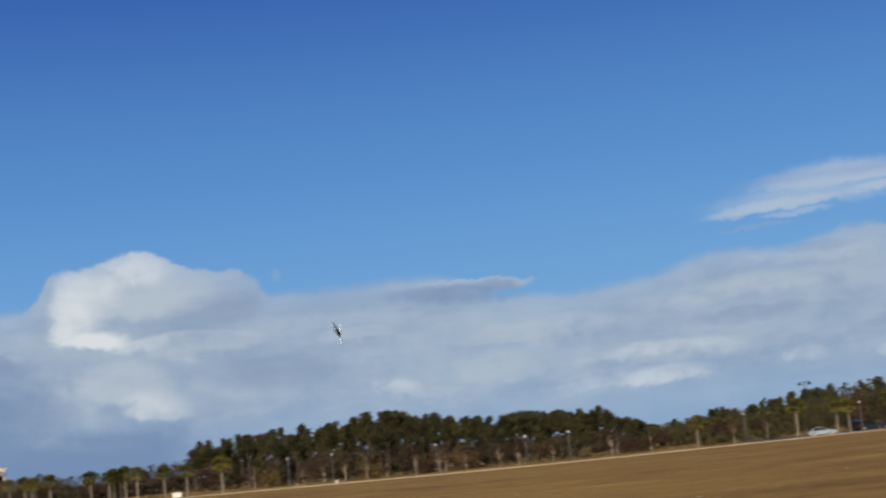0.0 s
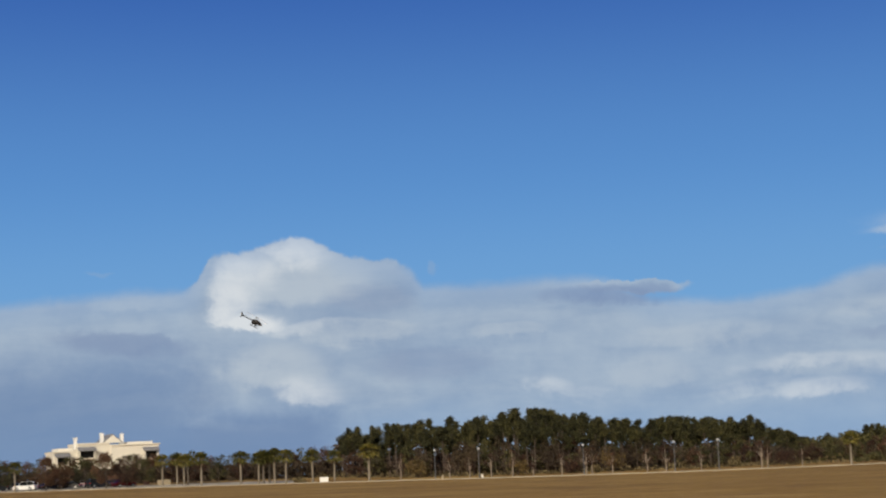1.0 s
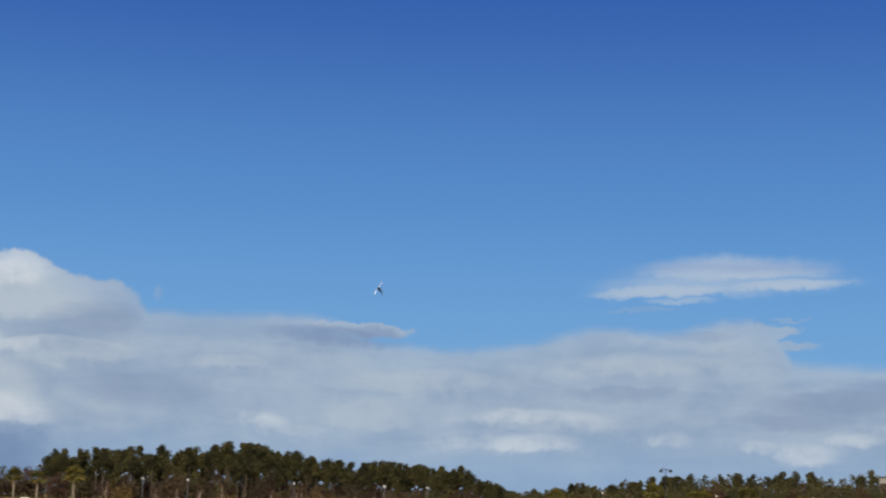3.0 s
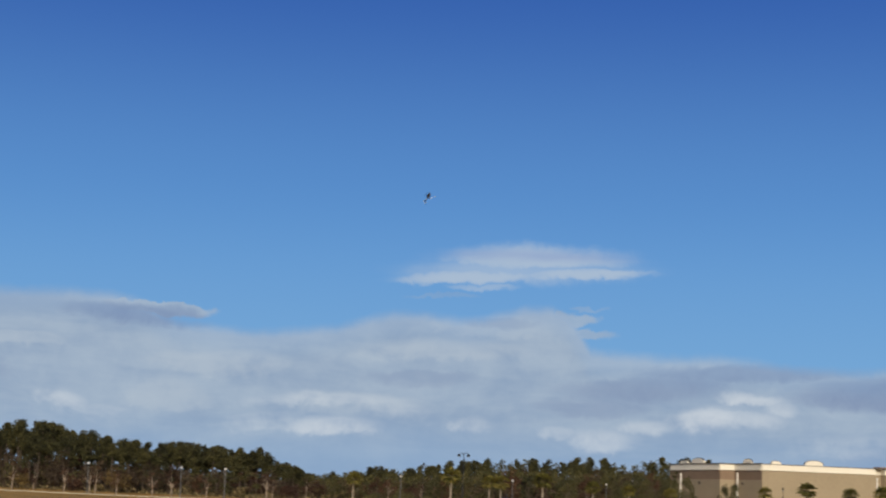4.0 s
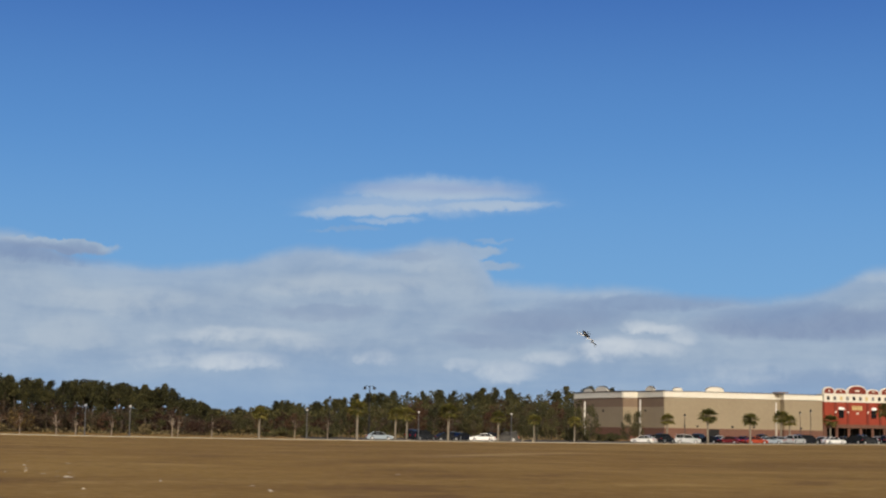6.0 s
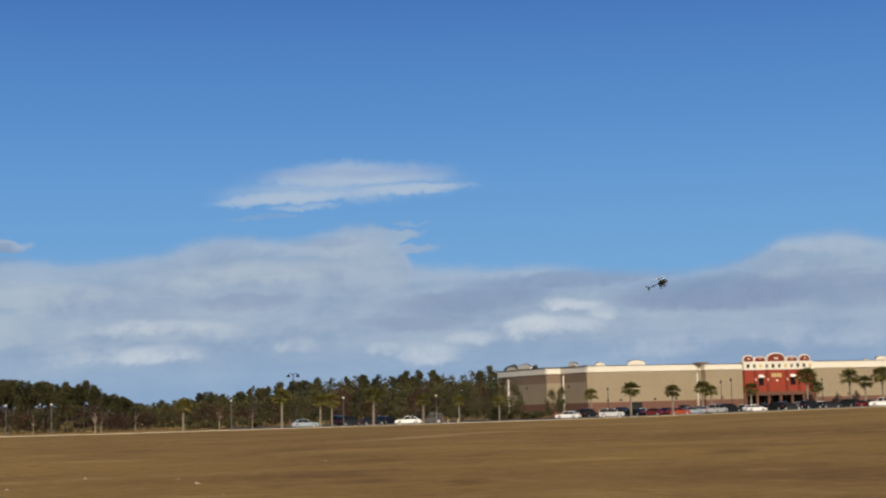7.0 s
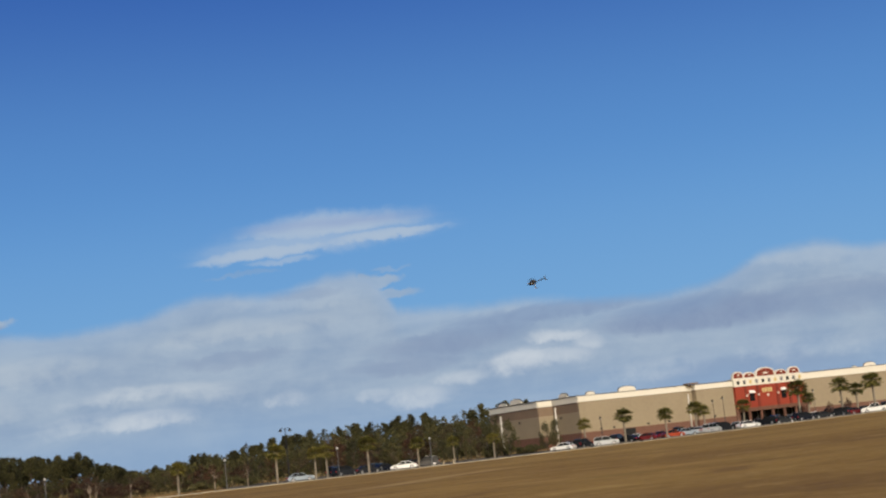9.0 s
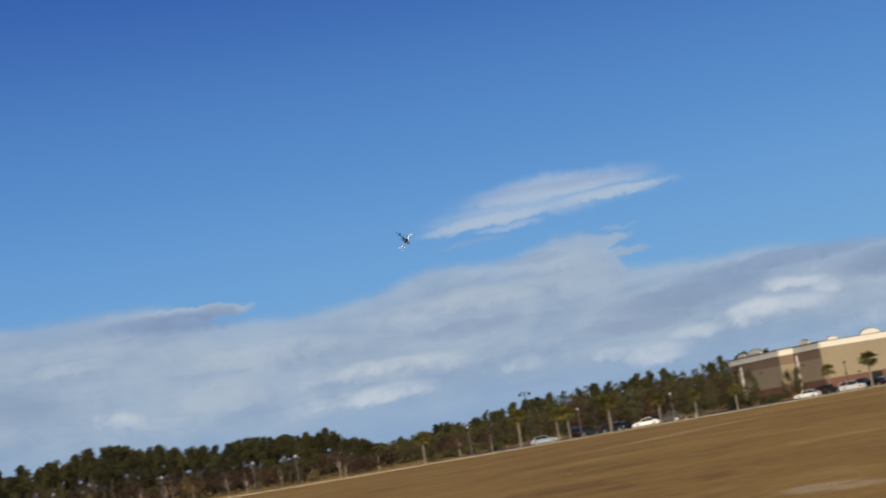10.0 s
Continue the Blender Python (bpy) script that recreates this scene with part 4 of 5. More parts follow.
CARS = [("sedan", "pale blue-grey", 11.5, 5, 10), ("suv", "dark grey", 13.05, 8, 35), ("sedan", "black", 13.85, 7, 20), ("sedan", "dark blue", 14.42, 9, 40), ("sedan", "white", 15.1, 5, 180), ("suv", "black", 15.9, 7, 180),
        ("sedan", "white", 20.7, 5, 155), ("suv", "dark grey", 21.4, 9, 60), ("suv", "silver", 22.2, 5, 0), ("sedan", "black", 22.95, 8, 150), ("sedan", "dark red", 23.6, 6, 160), ("sedan", "dark red", 24.1, 10, 70),
        ("sedan", "orange-red", 24.5, 6, 30), ("sedan", "pale blue-grey", 24.97, 7, 30), ("sedan", "silver", 25.42, 9, 75), ("suv", "silver", 25.85, 6, 60), ("suv", "black", 26.27, 8, 35), ("sedan", "silver", 26.72, 11, 80),
        ("sedan", "white", 27.1, 5, 35), ("suv", "black", 27.8, 8, 145), ("sedan", "dark grey", 28.3, 6, 25), ("suv", "dark blue", 29.0, 7, 40), ("sedan", "white", 28.9, 13, 60), ("sedan", "dark grey", 29.62, 8, 30),
        ("suv", "dark grey", 30.2, 9, 150), ("sedan", "dark red", 30.65, 8, 60), ("pickup", "white", 31.38, 5, 180), ("sedan", "black", 32.05, 8, 20), ("suv", "silver", 32.8, 8, 40), ("sedan", "white", 33.5, 7, 10),
        ("sedan", "black", 20.95, 15, 60), ("suv", "dark grey", 22.6, 16, 70), ("sedan", "silver", 23.3, 15, 80), ("suv", "black", 24.75, 16, 75), ("sedan", "dark blue", 25.2, 15, 85), ("suv", "black", 26.0, 17, 70), ("sedan", "black", 27.45, 14, 80),
        ("suv", "dark grey", 28.05, 15, 75), ("sedan", "silver", 28.6, 14, 70), ("sedan", "white", 29.35, 15, 80), ("suv", "black", 29.9, 16, 75), ("sedan", "black", 31.0, 15, 70), ("suv", "dark blue", 31.75, 16, 80),
        ("suv", "black", 12.7, 15, 70), ("sedan", "dark grey", 14.1, 16, 75), ("sedan", "black", 15.5, 15, 20), ("sedan", "black", -21.2, 15, 70), ("suv", "dark grey", -19.8, 16, 75), ("sedan", "white", -18.9, 16, 60), ("sedan", "black", -18.0, 17, 70),
        ("sedan", "dark grey", -21.75, 8, 20), ("suv", "white", -20.85, 9, 150), ("sedan", "dark blue", -20.05, 10, 30), ("sedan", "black", -19.4, 11, 160), ("suv", "dark grey", -18.5, 12, 40), ("sedan", "dark red", -17.6, 12, 30), ("sedan", "silver", -22.6, 9, 15)]
for kind, colour, az, back, turn in CARS:
    car(kind, colour, at(az, back, turn))


# ---- the store with its cinema front ----
def arch(bm, x0, x1, z0, rise, y0, y1, seg=10):
    """A low arched parapet piece of some thickness."""
    cx, hw = (x0 + x1) / 2, (x1 - x0) / 2
    pts = [(x0, z0)] + [(cx - hw * math.cos(math.pi * k / seg), z0 + rise * (0.35 + 0.65 * math.sin(math.pi * k / seg))) for k in range(seg + 1)] + [(x1, z0)]
    a = [bm.verts.new((x, y0, z)) for x, z in pts]
    b = [bm.verts.new((x, y1, z)) for x, z in pts]
    n = len(pts)
    for k in range(n):
        bm.faces.new((a[k], a[(k + 1) % n], b[(k + 1) % n], b[k]))
    bm.faces.new(a[::-1])
    bm.faces.new(b)
    bmesh.ops.recalc_face_normals(bm, faces=bm.faces)


def wall_run(store, m, length, top, brown, arches, vents, brick=2.45, out=0.0):
    """One straight run of store wall, facing -y of m: brick foot, tan wall, optional brown band, cream parapet."""
    def put(ob):
        ob.matrix_local = m
        return ob
    corn = 9.25
    hi = 7.15 if brown else corn
    put(boxed("brick_base", (0, -0.08, -1.0, length, 0.35, brick), M_BRICK, store, "red-brown masonry foot"))
    put(boxed("wall", (0, 0, brick, length, 0.35, hi), M_STUCCO, store, "tan stucco wall"))
    if brown:
        put(boxed("wall_band", (0, -0.03, hi, length, 0.35, corn), M_BROWN, store, "brown stucco band"))
    put(boxed("cornice", (0, -0.22, corn, length, 0.35, corn + 0.35), M_CREAM, store, "cream moulded cornice"))
    put(boxed("parapet", (0, -0.06, corn + 0.35, length, 0.35, top), M_CREAM, store, "cream stucco parapet"))
    put(boxed("coping", (0, -0.16, top, length, 0.42, top + (0.24 if brown else 0.12)), M_COPING, store, "dark metal coping"))
    for x, w, rise in arches:
        bm = bmesh.new()
        arch(bm, x - w / 2, x + w / 2, top + 0.05, rise, -0.12, 0.40)
        put(part("parapet_arch", bm, M_CREAM, store))
        bm = bmesh.new()
        tube(bm, [(x - w / 2 * 1.04 * math.cos(math.pi * k / 10), 0.14, top + 0.08 + rise * (0.35 + 0.65 * math.sin(math.pi * k / 10))) for k in range(11)], [0.15 if brown else 0.10] * 11, 6)
        put(part("arch_coping", bm, M_COPING, store))
    for x, z, w, h in vents:
        put(boxed("wall_vent", (x - w / 2, -0.14, z - h / 2, x + w / 2, 0.05, z + h / 2), M_DARK, store, "dark wall fitting", 0.03))


def store_building():
    cx, cy, _ = spot(21.40, 366)
    store = thing("store_building", pose(cx, cy, 0.15, 0, 0, math.degrees(math.atan2(0.10, 0.995))), "large tan stucco store with cream parapet and red cinema entrance", "building")
    back = Matrix.Rotation(radians(-90), 4, "Z")
    # front runs
    wall_run(store, pose(0, 0, 0), 27.2, 10.55, False, ((3.3, 2.3, 0.75), (12.6, 4.4, 1.15)), ((12.2, 1.55, 2.9, 1.5), (5.0, 2.9, 0.5, 0.4), (8.2, 2.9, 0.5, 0.4), (17.0, 2.9, 0.6, 0.4), (22.5, 2.9, 0.6, 0.4)))
    wall_run(store, pose(29.62, -1.8, 0), 9.66, 10.45, False, (), ((4.0, 2.9, 0.5, 0.4),))
    wall_run(store, pose(58.22, -1.8, 0), 30.58, 10.75, False, ((20.1, 3.3, 0.95), (15.6, 1.2, 0.35), (29.3, 2.4, 0.8)), ((10.0, 3.0, 0.5, 0.4), (25.0, 3.0, 0.5, 0.4)))
    # pilaster bay
    wall_run(store, Matrix.Translation((29.3, -0.02, 0)) @ back, 1.9, 10.5, False, (), ())
    wall_run(store, pose(27.22, 0, 0), 2.05, 10.55, False, (), ())
    boxed("pilaster_cap", (27.6, -2.1, 10.7, 30.2, 0.6, 10.98), M_BROWN, store)
    # side runs, stepping back
    side = Matrix.Translation((0, 13.3, 0)) @ back
    wall_run(store, side, 12.94, 10.55, True, ((6.2, 4.2, 1.1),), ((4.0, 6.3, 0.6, 0.5),))
    wall_run(store, pose(-3.65, 13.3, 0), 3.63, 10.55, True, (), ())
    side = Matrix.Translation((-3.65, 40.5, 0)) @ back
    wall_run(store, side, 26.8, 10.55, True, ((8.0, 5.0, 0.9), (15.5, 6.6, 1.35)), ((16.5, 6.3, 0.6, 0.5),))
    boxed("roof", (0.36, 0.36, 9.6, 88.4, 40.4, 9.8), M_SLATE, store, "flat grey roof")
    boxed("roof", (-3.25, 13.7, 9.55, 0.34, 40.4, 9.75), M_SLATE, store, "flat grey roof")
    boxed("back_wall", (-3.65, 40.52, -1, 88.8, 40.8, 10.4), M_STUCCO, store)
    boxed("end_wall", (88.45, -1.44, -1, 88.78, 40.5, 10.4), M_STUCCO, store)
    boxed("roof_unit", (20, 12, 9.85, 24, 16, 10.5), M_GREY, store, "grey rooftop unit", 0.05)

    # red cinema front
    x0, x1, f = 39.3, 58.2, -2.6
    boxed("cinema_wall", (x0, f, 3.9, x1, 0.5, 9.0), M_RED, store, "red stucco cinema front")
    boxed("cinema_frieze", (x0 - 0.1, f - 0.12, 9.0, x1 + 0.1, 0.5, 10.85), M_CREAM, store, "cream frieze with small panels")
    for k in range(11):
        xx = x0 + 0.95 + k * 1.7
        boxed("frieze_panel", (xx - 0.36, f - 0.2, 9.45, xx + 0.36, f - 0.1, 10.3), (M_GLASS, M_GREY, M_GOLD, M_SLATE)[k % 4], store, "small square panel", 0.03)
    for x, w, rise in ((40.5, 2.4, 1.35), (43.6, 2.7, 1.05), (48.0, 4.6, 1.85), (52.3, 2.7, 1.05), (55.9, 2.6, 1.4)):
        bm = bmesh.new()
        arch(bm, x - w / 2 - 0.28, x + w / 2 + 0.28, 10.75, rise + 0.34, f - 0.02, f + 0.7)
        crest = part("crest", bm, M_CREAM, store, "cream arched crest")
        bm = bmesh.new()
        arch(bm, x - w / 2, x + w / 2, 10.95, rise - 0.1, f - 0.12, f + 0.1)
        part("crest_panel", bm, M_DARKRED, crest, "dark red arched panel")
        boxed("crest_mark", (x - w * 0.13, f - 0.18, 11.45, x + w * 0.13, f - 0.12, 11.45 + rise * 0.2), M_CREAM, crest, "", 0.03)
    for x in (42.1, 45.4, 50.7, 54.1):
        boxed("pier", (x - 0.28, f - 0.22, 3.9, x + 0.28, f, 9.0), M_DARKRED, store, "dark red pier")
        boxed("wall_lamp", (x - 0.16, f - 0.42, 6.5, x + 0.16, f - 0.2, 7.0), M_CREAM, store, "pale wall lantern", 0.05)
    for x in (43.7, 52.4):
        boxed("tall_window", (x - 0.7, f - 0.06, 5.4, x + 0.7, f + 0.05, 7.2), M_GLASS, store, "dark tall window")
        bm = bmesh.new()
        v = [bm.verts.new(p) for p in ((x - 0.6, f, 7.9), (x + 0.6, f, 7.9), (x + 0.72, f - 0.7, 7.25), (x - 0.72, f - 0.7, 7.25), (x - 0.72, f, 7.25), (x + 0.72, f, 7.25))]
        for q in ((0, 1, 2, 3), (0, 3, 4), (1, 5, 2), (3, 2, 5, 4)):
            bm.faces.new([v[i] for i in q])
        part("awning", bm, M_WHITE, store, "small white awning")
    # sign drawn as plain gold bars
    for k, (dx, w) in enumerate(((-1.2, 0.5), (-0.5, 0.6), (0.25, 0.55), (0.95, 0.6))):
        boxed("sign_bar", (48.0 + dx - w / 2, f - 0.22, 7.2, 48.0 + dx + w / 2, f - 0.02, 8.2), M_GOLD, store, "pale gold sign shape", 0.08)
    boxed("sign_plate", (47.75, f - 0.14, 6.3, 48.3, f - 0.02, 6.7), M_CREAM, store, "", 0.03)
    boxed("canopy", (x0 + 0.4, f - 3.6, 3.1, x1 - 1.0, f + 0.2, 3.88), M_BRICK, store, "red-brown entrance canopy", 0.05)
    boxed("canopy_trim", (x0 + 0.3, f - 3.75, 3.70, x1 - 0.9, f - 3.55, 3.92), M_BRICK, store)
    boxed("entrance_glass", (x0 + 0.8, f + 0.2, 0.0, x1 - 1.2, f + 0.4, 3.1), M_GLASS, store, "dark glazed entrance")
    boxed("entrance_plinth", (x0, f + 0.4, -1.0, x1, 0.5, 3.88), M_BRICK, store)
    for k in range(6):
        x = x0 + 1.2 + k * 3.15
        boxed("column", (x - 0.25, f - 3.3, -0.6, x + 0.25, f - 2.8, 3.1), M_BRICK, store, "masonry column", 0.04)
    for k in range(9):
        x = x0 + 1.6 + k * 1.9
        boxed("mullion", (x - 0.05, f + 0.12, 0.0, x + 0.05, f + 0.2, 3.1), M_GREY, store)


store_building()


# ---- cream mansion-like building over the trees ----
def mansion():
    x, y, z = spot(-18.12, 480)
    ob = thing("villa_building", pose(x, y, z - 1.2, 0, 0, 18.05 + 14), "large cream stucco villa with chimneys behind the trees", "building")
    bm = bmesh.new()
    box(bm, 0.9, 0, -1, 15.0, 15, 12.3)
    part("wall", bm, M_CREAM, ob, "cream stucco main wing")
    bm = bmesh.new()
    box(bm, -8.3, 1.0, -1, 0.9, 14, 12.9)
    part("wall", bm, M_CREAM, ob, "cream stucco middle block")
    bm = bmesh.new()
    box(bm, -15.0, 2.2, -1, -8.3, 13, 10.9)
    box(bm, -13.4, 3.4, 10.9, -9.2, 12, 11.9)
    part("wall", bm, M_CREAM, ob, "cream stucco side wing")
    boxed("cornice", (0.7, -0.35, 12.1, 15.3, 15.3, 12.5), M_CREAM, ob, "", 0.06)
    boxed("cornice", (-8.5, 0.7, 12.7, 0.68, 14.3, 13.1), M_CREAM, ob, "", 0.06)
    boxed("cornice", (-15.3, 1.9, 10.7, -8.52, 13.3, 11.05), M_CREAM, ob, "", 0.06)
    boxed("roof_step", (6.5, 3, 12.5, 14.0, 13, 13.2), M_CREAM, ob)
    bm = bmesh.new()
    v = [bm.verts.new(p) for p in ((-1.1, 2.2, 13.1), (5.1, 2.2, 13.1), (2.0, 2.2, 15.6), (-1.1, 12, 13.1), (5.1, 12, 13.1), (2.0, 12, 15.6))]
    for q in ((0, 2, 5, 3), (1, 4, 5, 2), (3, 5, 4), (0, 3, 4, 1), (0, 1, 2)):
        bm.faces.new([v[i] for i in q])
    roof = part("roof", bm, M_SLATE, ob, "grey pitched roof")
    bm = bmesh.new()
    a = [bm.verts.new(p) for p in ((-0.7, 1.9, 13.0), (4.7, 1.9, 13.0), (2.0, 1.9, 15.3))]
    b = [bm.verts.new(p) for p in ((-0.7, 2.18, 13.0), (4.7, 2.18, 13.0), (2.0, 2.18, 15.3))]
    bm.faces.new(a)
    bm.faces.new(b[::-1])
    for k in range(3):
        bm.faces.new((a[k], b[k], b[(k + 1) % 3], a[(k + 1) % 3]))
    part("gable", bm, M_CREAM, roof, "cream gable")
    for cx, cy, ct, w in ((-1.0, 3, 15.9, 0.5), (4.8, 3, 15.6, 0.5), (-8.4, 4, 14.9, 0.45)):
        ch = boxed("chimney", (cx - w, cy - w, 11.5, cx + w, cy + w, ct), M_WHITE, ob, "white chimney", 0.05)
        boxed("chimney_cap", (cx - w - 0.12, cy - w - 0.12, ct - 0.35, cx + w + 0.12, cy + w + 0.12, ct - 0.15), M_WHITE, ch)
    for wx, fy in ((6.3, 0.0), (8.0, 0.0), (-0.2, 1.0)):
        for wz in (8.3, 4.6):
            wn = boxed("window", (wx - 0.55, fy - 0.05, wz - 0.8, wx + 0.55, fy + 0.1, wz + 0.9), M_GLASS, ob, "dark window")
            boxed("sill", (wx - 0.7, fy - 0.18, wz - 0.95, wx + 0.7, fy, wz - 0.8), M_CREAM, wn)
            boxed("bar", (wx - 0.04, fy - 0.08, wz - 0.8, wx + 0.04, fy - 0.05, wz + 0.9), M_CREAM, wn)
    # dark glass slabs on the wall stand in for the shade inside balconies
    for lx, fy, w, hi in ((-6.0, 1.0, 4.2, 11.2), (-12.6, 2.2, 3.4, 9.6), (12.4, 0.0, 3.6, 10.6)):
        for top in (hi, hi - 3.7):
            bal = boxed("loggia", (lx - w / 2, fy - 0.06, top - 2.3, lx + w / 2, fy + 0.3, top), M_GLASS, ob, "dark panel in place of a shaded balcony opening")
            boxed("balcony", (lx - w / 2 - 0.3, fy - 1.3, top - 2.55, lx + w / 2 + 0.3, fy - 0.08, top - 2.3), M_CREAM, bal)
            for px in (lx - w / 2, lx + w / 2):
                boxed("post", (px - 0.14, fy - 1.2, top - 2.3, px + 0.14, fy - 0.95, top - 0.2), M_CREAM, bal)
        bm = bmesh.new()
        x0, x1 = lx - w / 2 - 0.5, lx + w / 2 + 0.5
        v = [bm.verts.new(q) for q in ((x0, fy - 0.08, hi + 0.9), (x1, fy - 0.08, hi + 0.9), (x1, fy - 1.7, hi - 0.1), (x0, fy - 1.7, hi - 0.1), (x0, fy - 0.08, hi + 0.6), (x1, fy - 0.08, hi + 0.6), (x1, fy - 1.7, hi - 0.35), (x0, fy - 1.7, hi - 0.35))]
        for q in ((0, 3, 2, 1), (4, 5, 6, 7), (0, 4, 7, 3), (1, 2, 6, 5), (3, 7, 6, 2), (0, 1, 5, 4)):
            bm.faces.new([v[i] for i in q])
        part("pent_roof", bm, M_SLATE, ob, "grey sloping balcony roof")


mansion()


# ---- small things by the kerb ----
def utility_box(m, w, h, mat, label):
    ob = thing("utility_box", m, label, "box")
    boxed("cabinet", (-w / 2, -0.45, 0.08, w / 2, 0.45, h), mat, ob, "", 0.04)
    boxed("plinth", (-w / 2 - 0.08, -0.53, -0.2, w / 2 + 0.08, 0.53, 0.08), M_CONCRETE, ob)
    boxed("lid", (-w / 2 - 0.04, -0.49, h, w / 2 + 0.04, 0.49, h + 0.06), mat, ob, "", 0.02)


utility_box(at(-10.77, 4), 1.5, 0.85, M_WHITE, "white metal utility box on the verge")
utility_box(at(-5.27, 2.4), 0.4, 0.6, M_PALEPOLE, "small white utility box beside a lamp post")
utility_box(at(-6.65, 4.0), 0.4, 0.6, M_STUCCO, "small pale utility box on the verge")
utility_box(at(-16.25, 16), 2.5, 1.0, M_STUCCO, "beige electrical cabinet by the palms")
utility_box(at(16.5, 6), 0.3, 0.6, M_STUCCO, "small pale service box beyond the kerb")
utility_box(at(16.85, 6), 0.3, 0.65, M_STUCCO, "small pale service box on the grass")
utility_box(at(-18.0, 22), 1.6, 2.0, M_BRICK, "red-brown service kiosk in the car park")
utility_box(at(-16.85, 18), 1.2, 1.8, M_BRICK, "red-brown masonry pillar by the palms")
bush(40, 2.6, 1.0, M_STRAW, "low heap of pale dry brush", at(-11.65, 5))
bush(41, 2.2, 2.0, M_STRAW, "pale dry brush at the foot of the wood", at(3.35, 25))
bush(42, 1.8, 1.4, M_STRAW, "pale dry scrub at the foot of the pines", at(-1.35, 26))


# ---- pale sandy clods where the grass has worn away ----
def sand_clods():
    r = np.random.default_rng(9)
    verts, faces = [], []
    for k in range(2600):
        cx, cy, sx, sy = ((-17, 66, 8.0, 11.0), (-26, 82, 6.0, 6.5), (-11, 60, 4.5, 6.0), (10.0, 26, 0.5, 0.8))[0 if k < 1400 else (1 if k < 2000 else (2 if k < 2570 else 3))]
        x, y = cx + r.normal() * sx, cy + r.normal() * sy
        if math.sin(x * 0.5 + y * 0.13) + math.sin(y * 0.45 - x * 0.2) + r.normal() * 0.5 < 0.1:
            continue
        z = float(land(x, y))
        small = 0.3 if k >= 2570 else 1.0
        w, h = 0.08 + 0.22 * r.random() ** 2, 0.015 + 0.045 * r.random() ** 2
        w, h = w * small, h * small
        b = len(verts)
        n = 6
        for j in range(n):
            a = 6.283 * j / n + r.random() * 0.5
            q = w * (0.7 + 0.5 * r.random())
            verts.append((x + q * math.cos(a), y + q * math.sin(a), z - 0.02))
        verts.append((x + w * 0.2 * r.normal(), y + w * 0.2 * r.normal(), z + h))
        faces += [(b + j, b + (j + 1) % n, b + n) for j in range(n)]
    tagged(mesh_part("sand_clods", verts, faces, M_SAND), "pale sandy clods on bare patches of the field", "sand", kind="stuff")


M_SAND = material("pale_sand", [(0.27, 0.205, 0.135), (0.37, 0.30, 0.22), (0.48, 0.41, 0.32)], 0.8, 0.95, island=0.5, spec=0.1)
sand_clods()


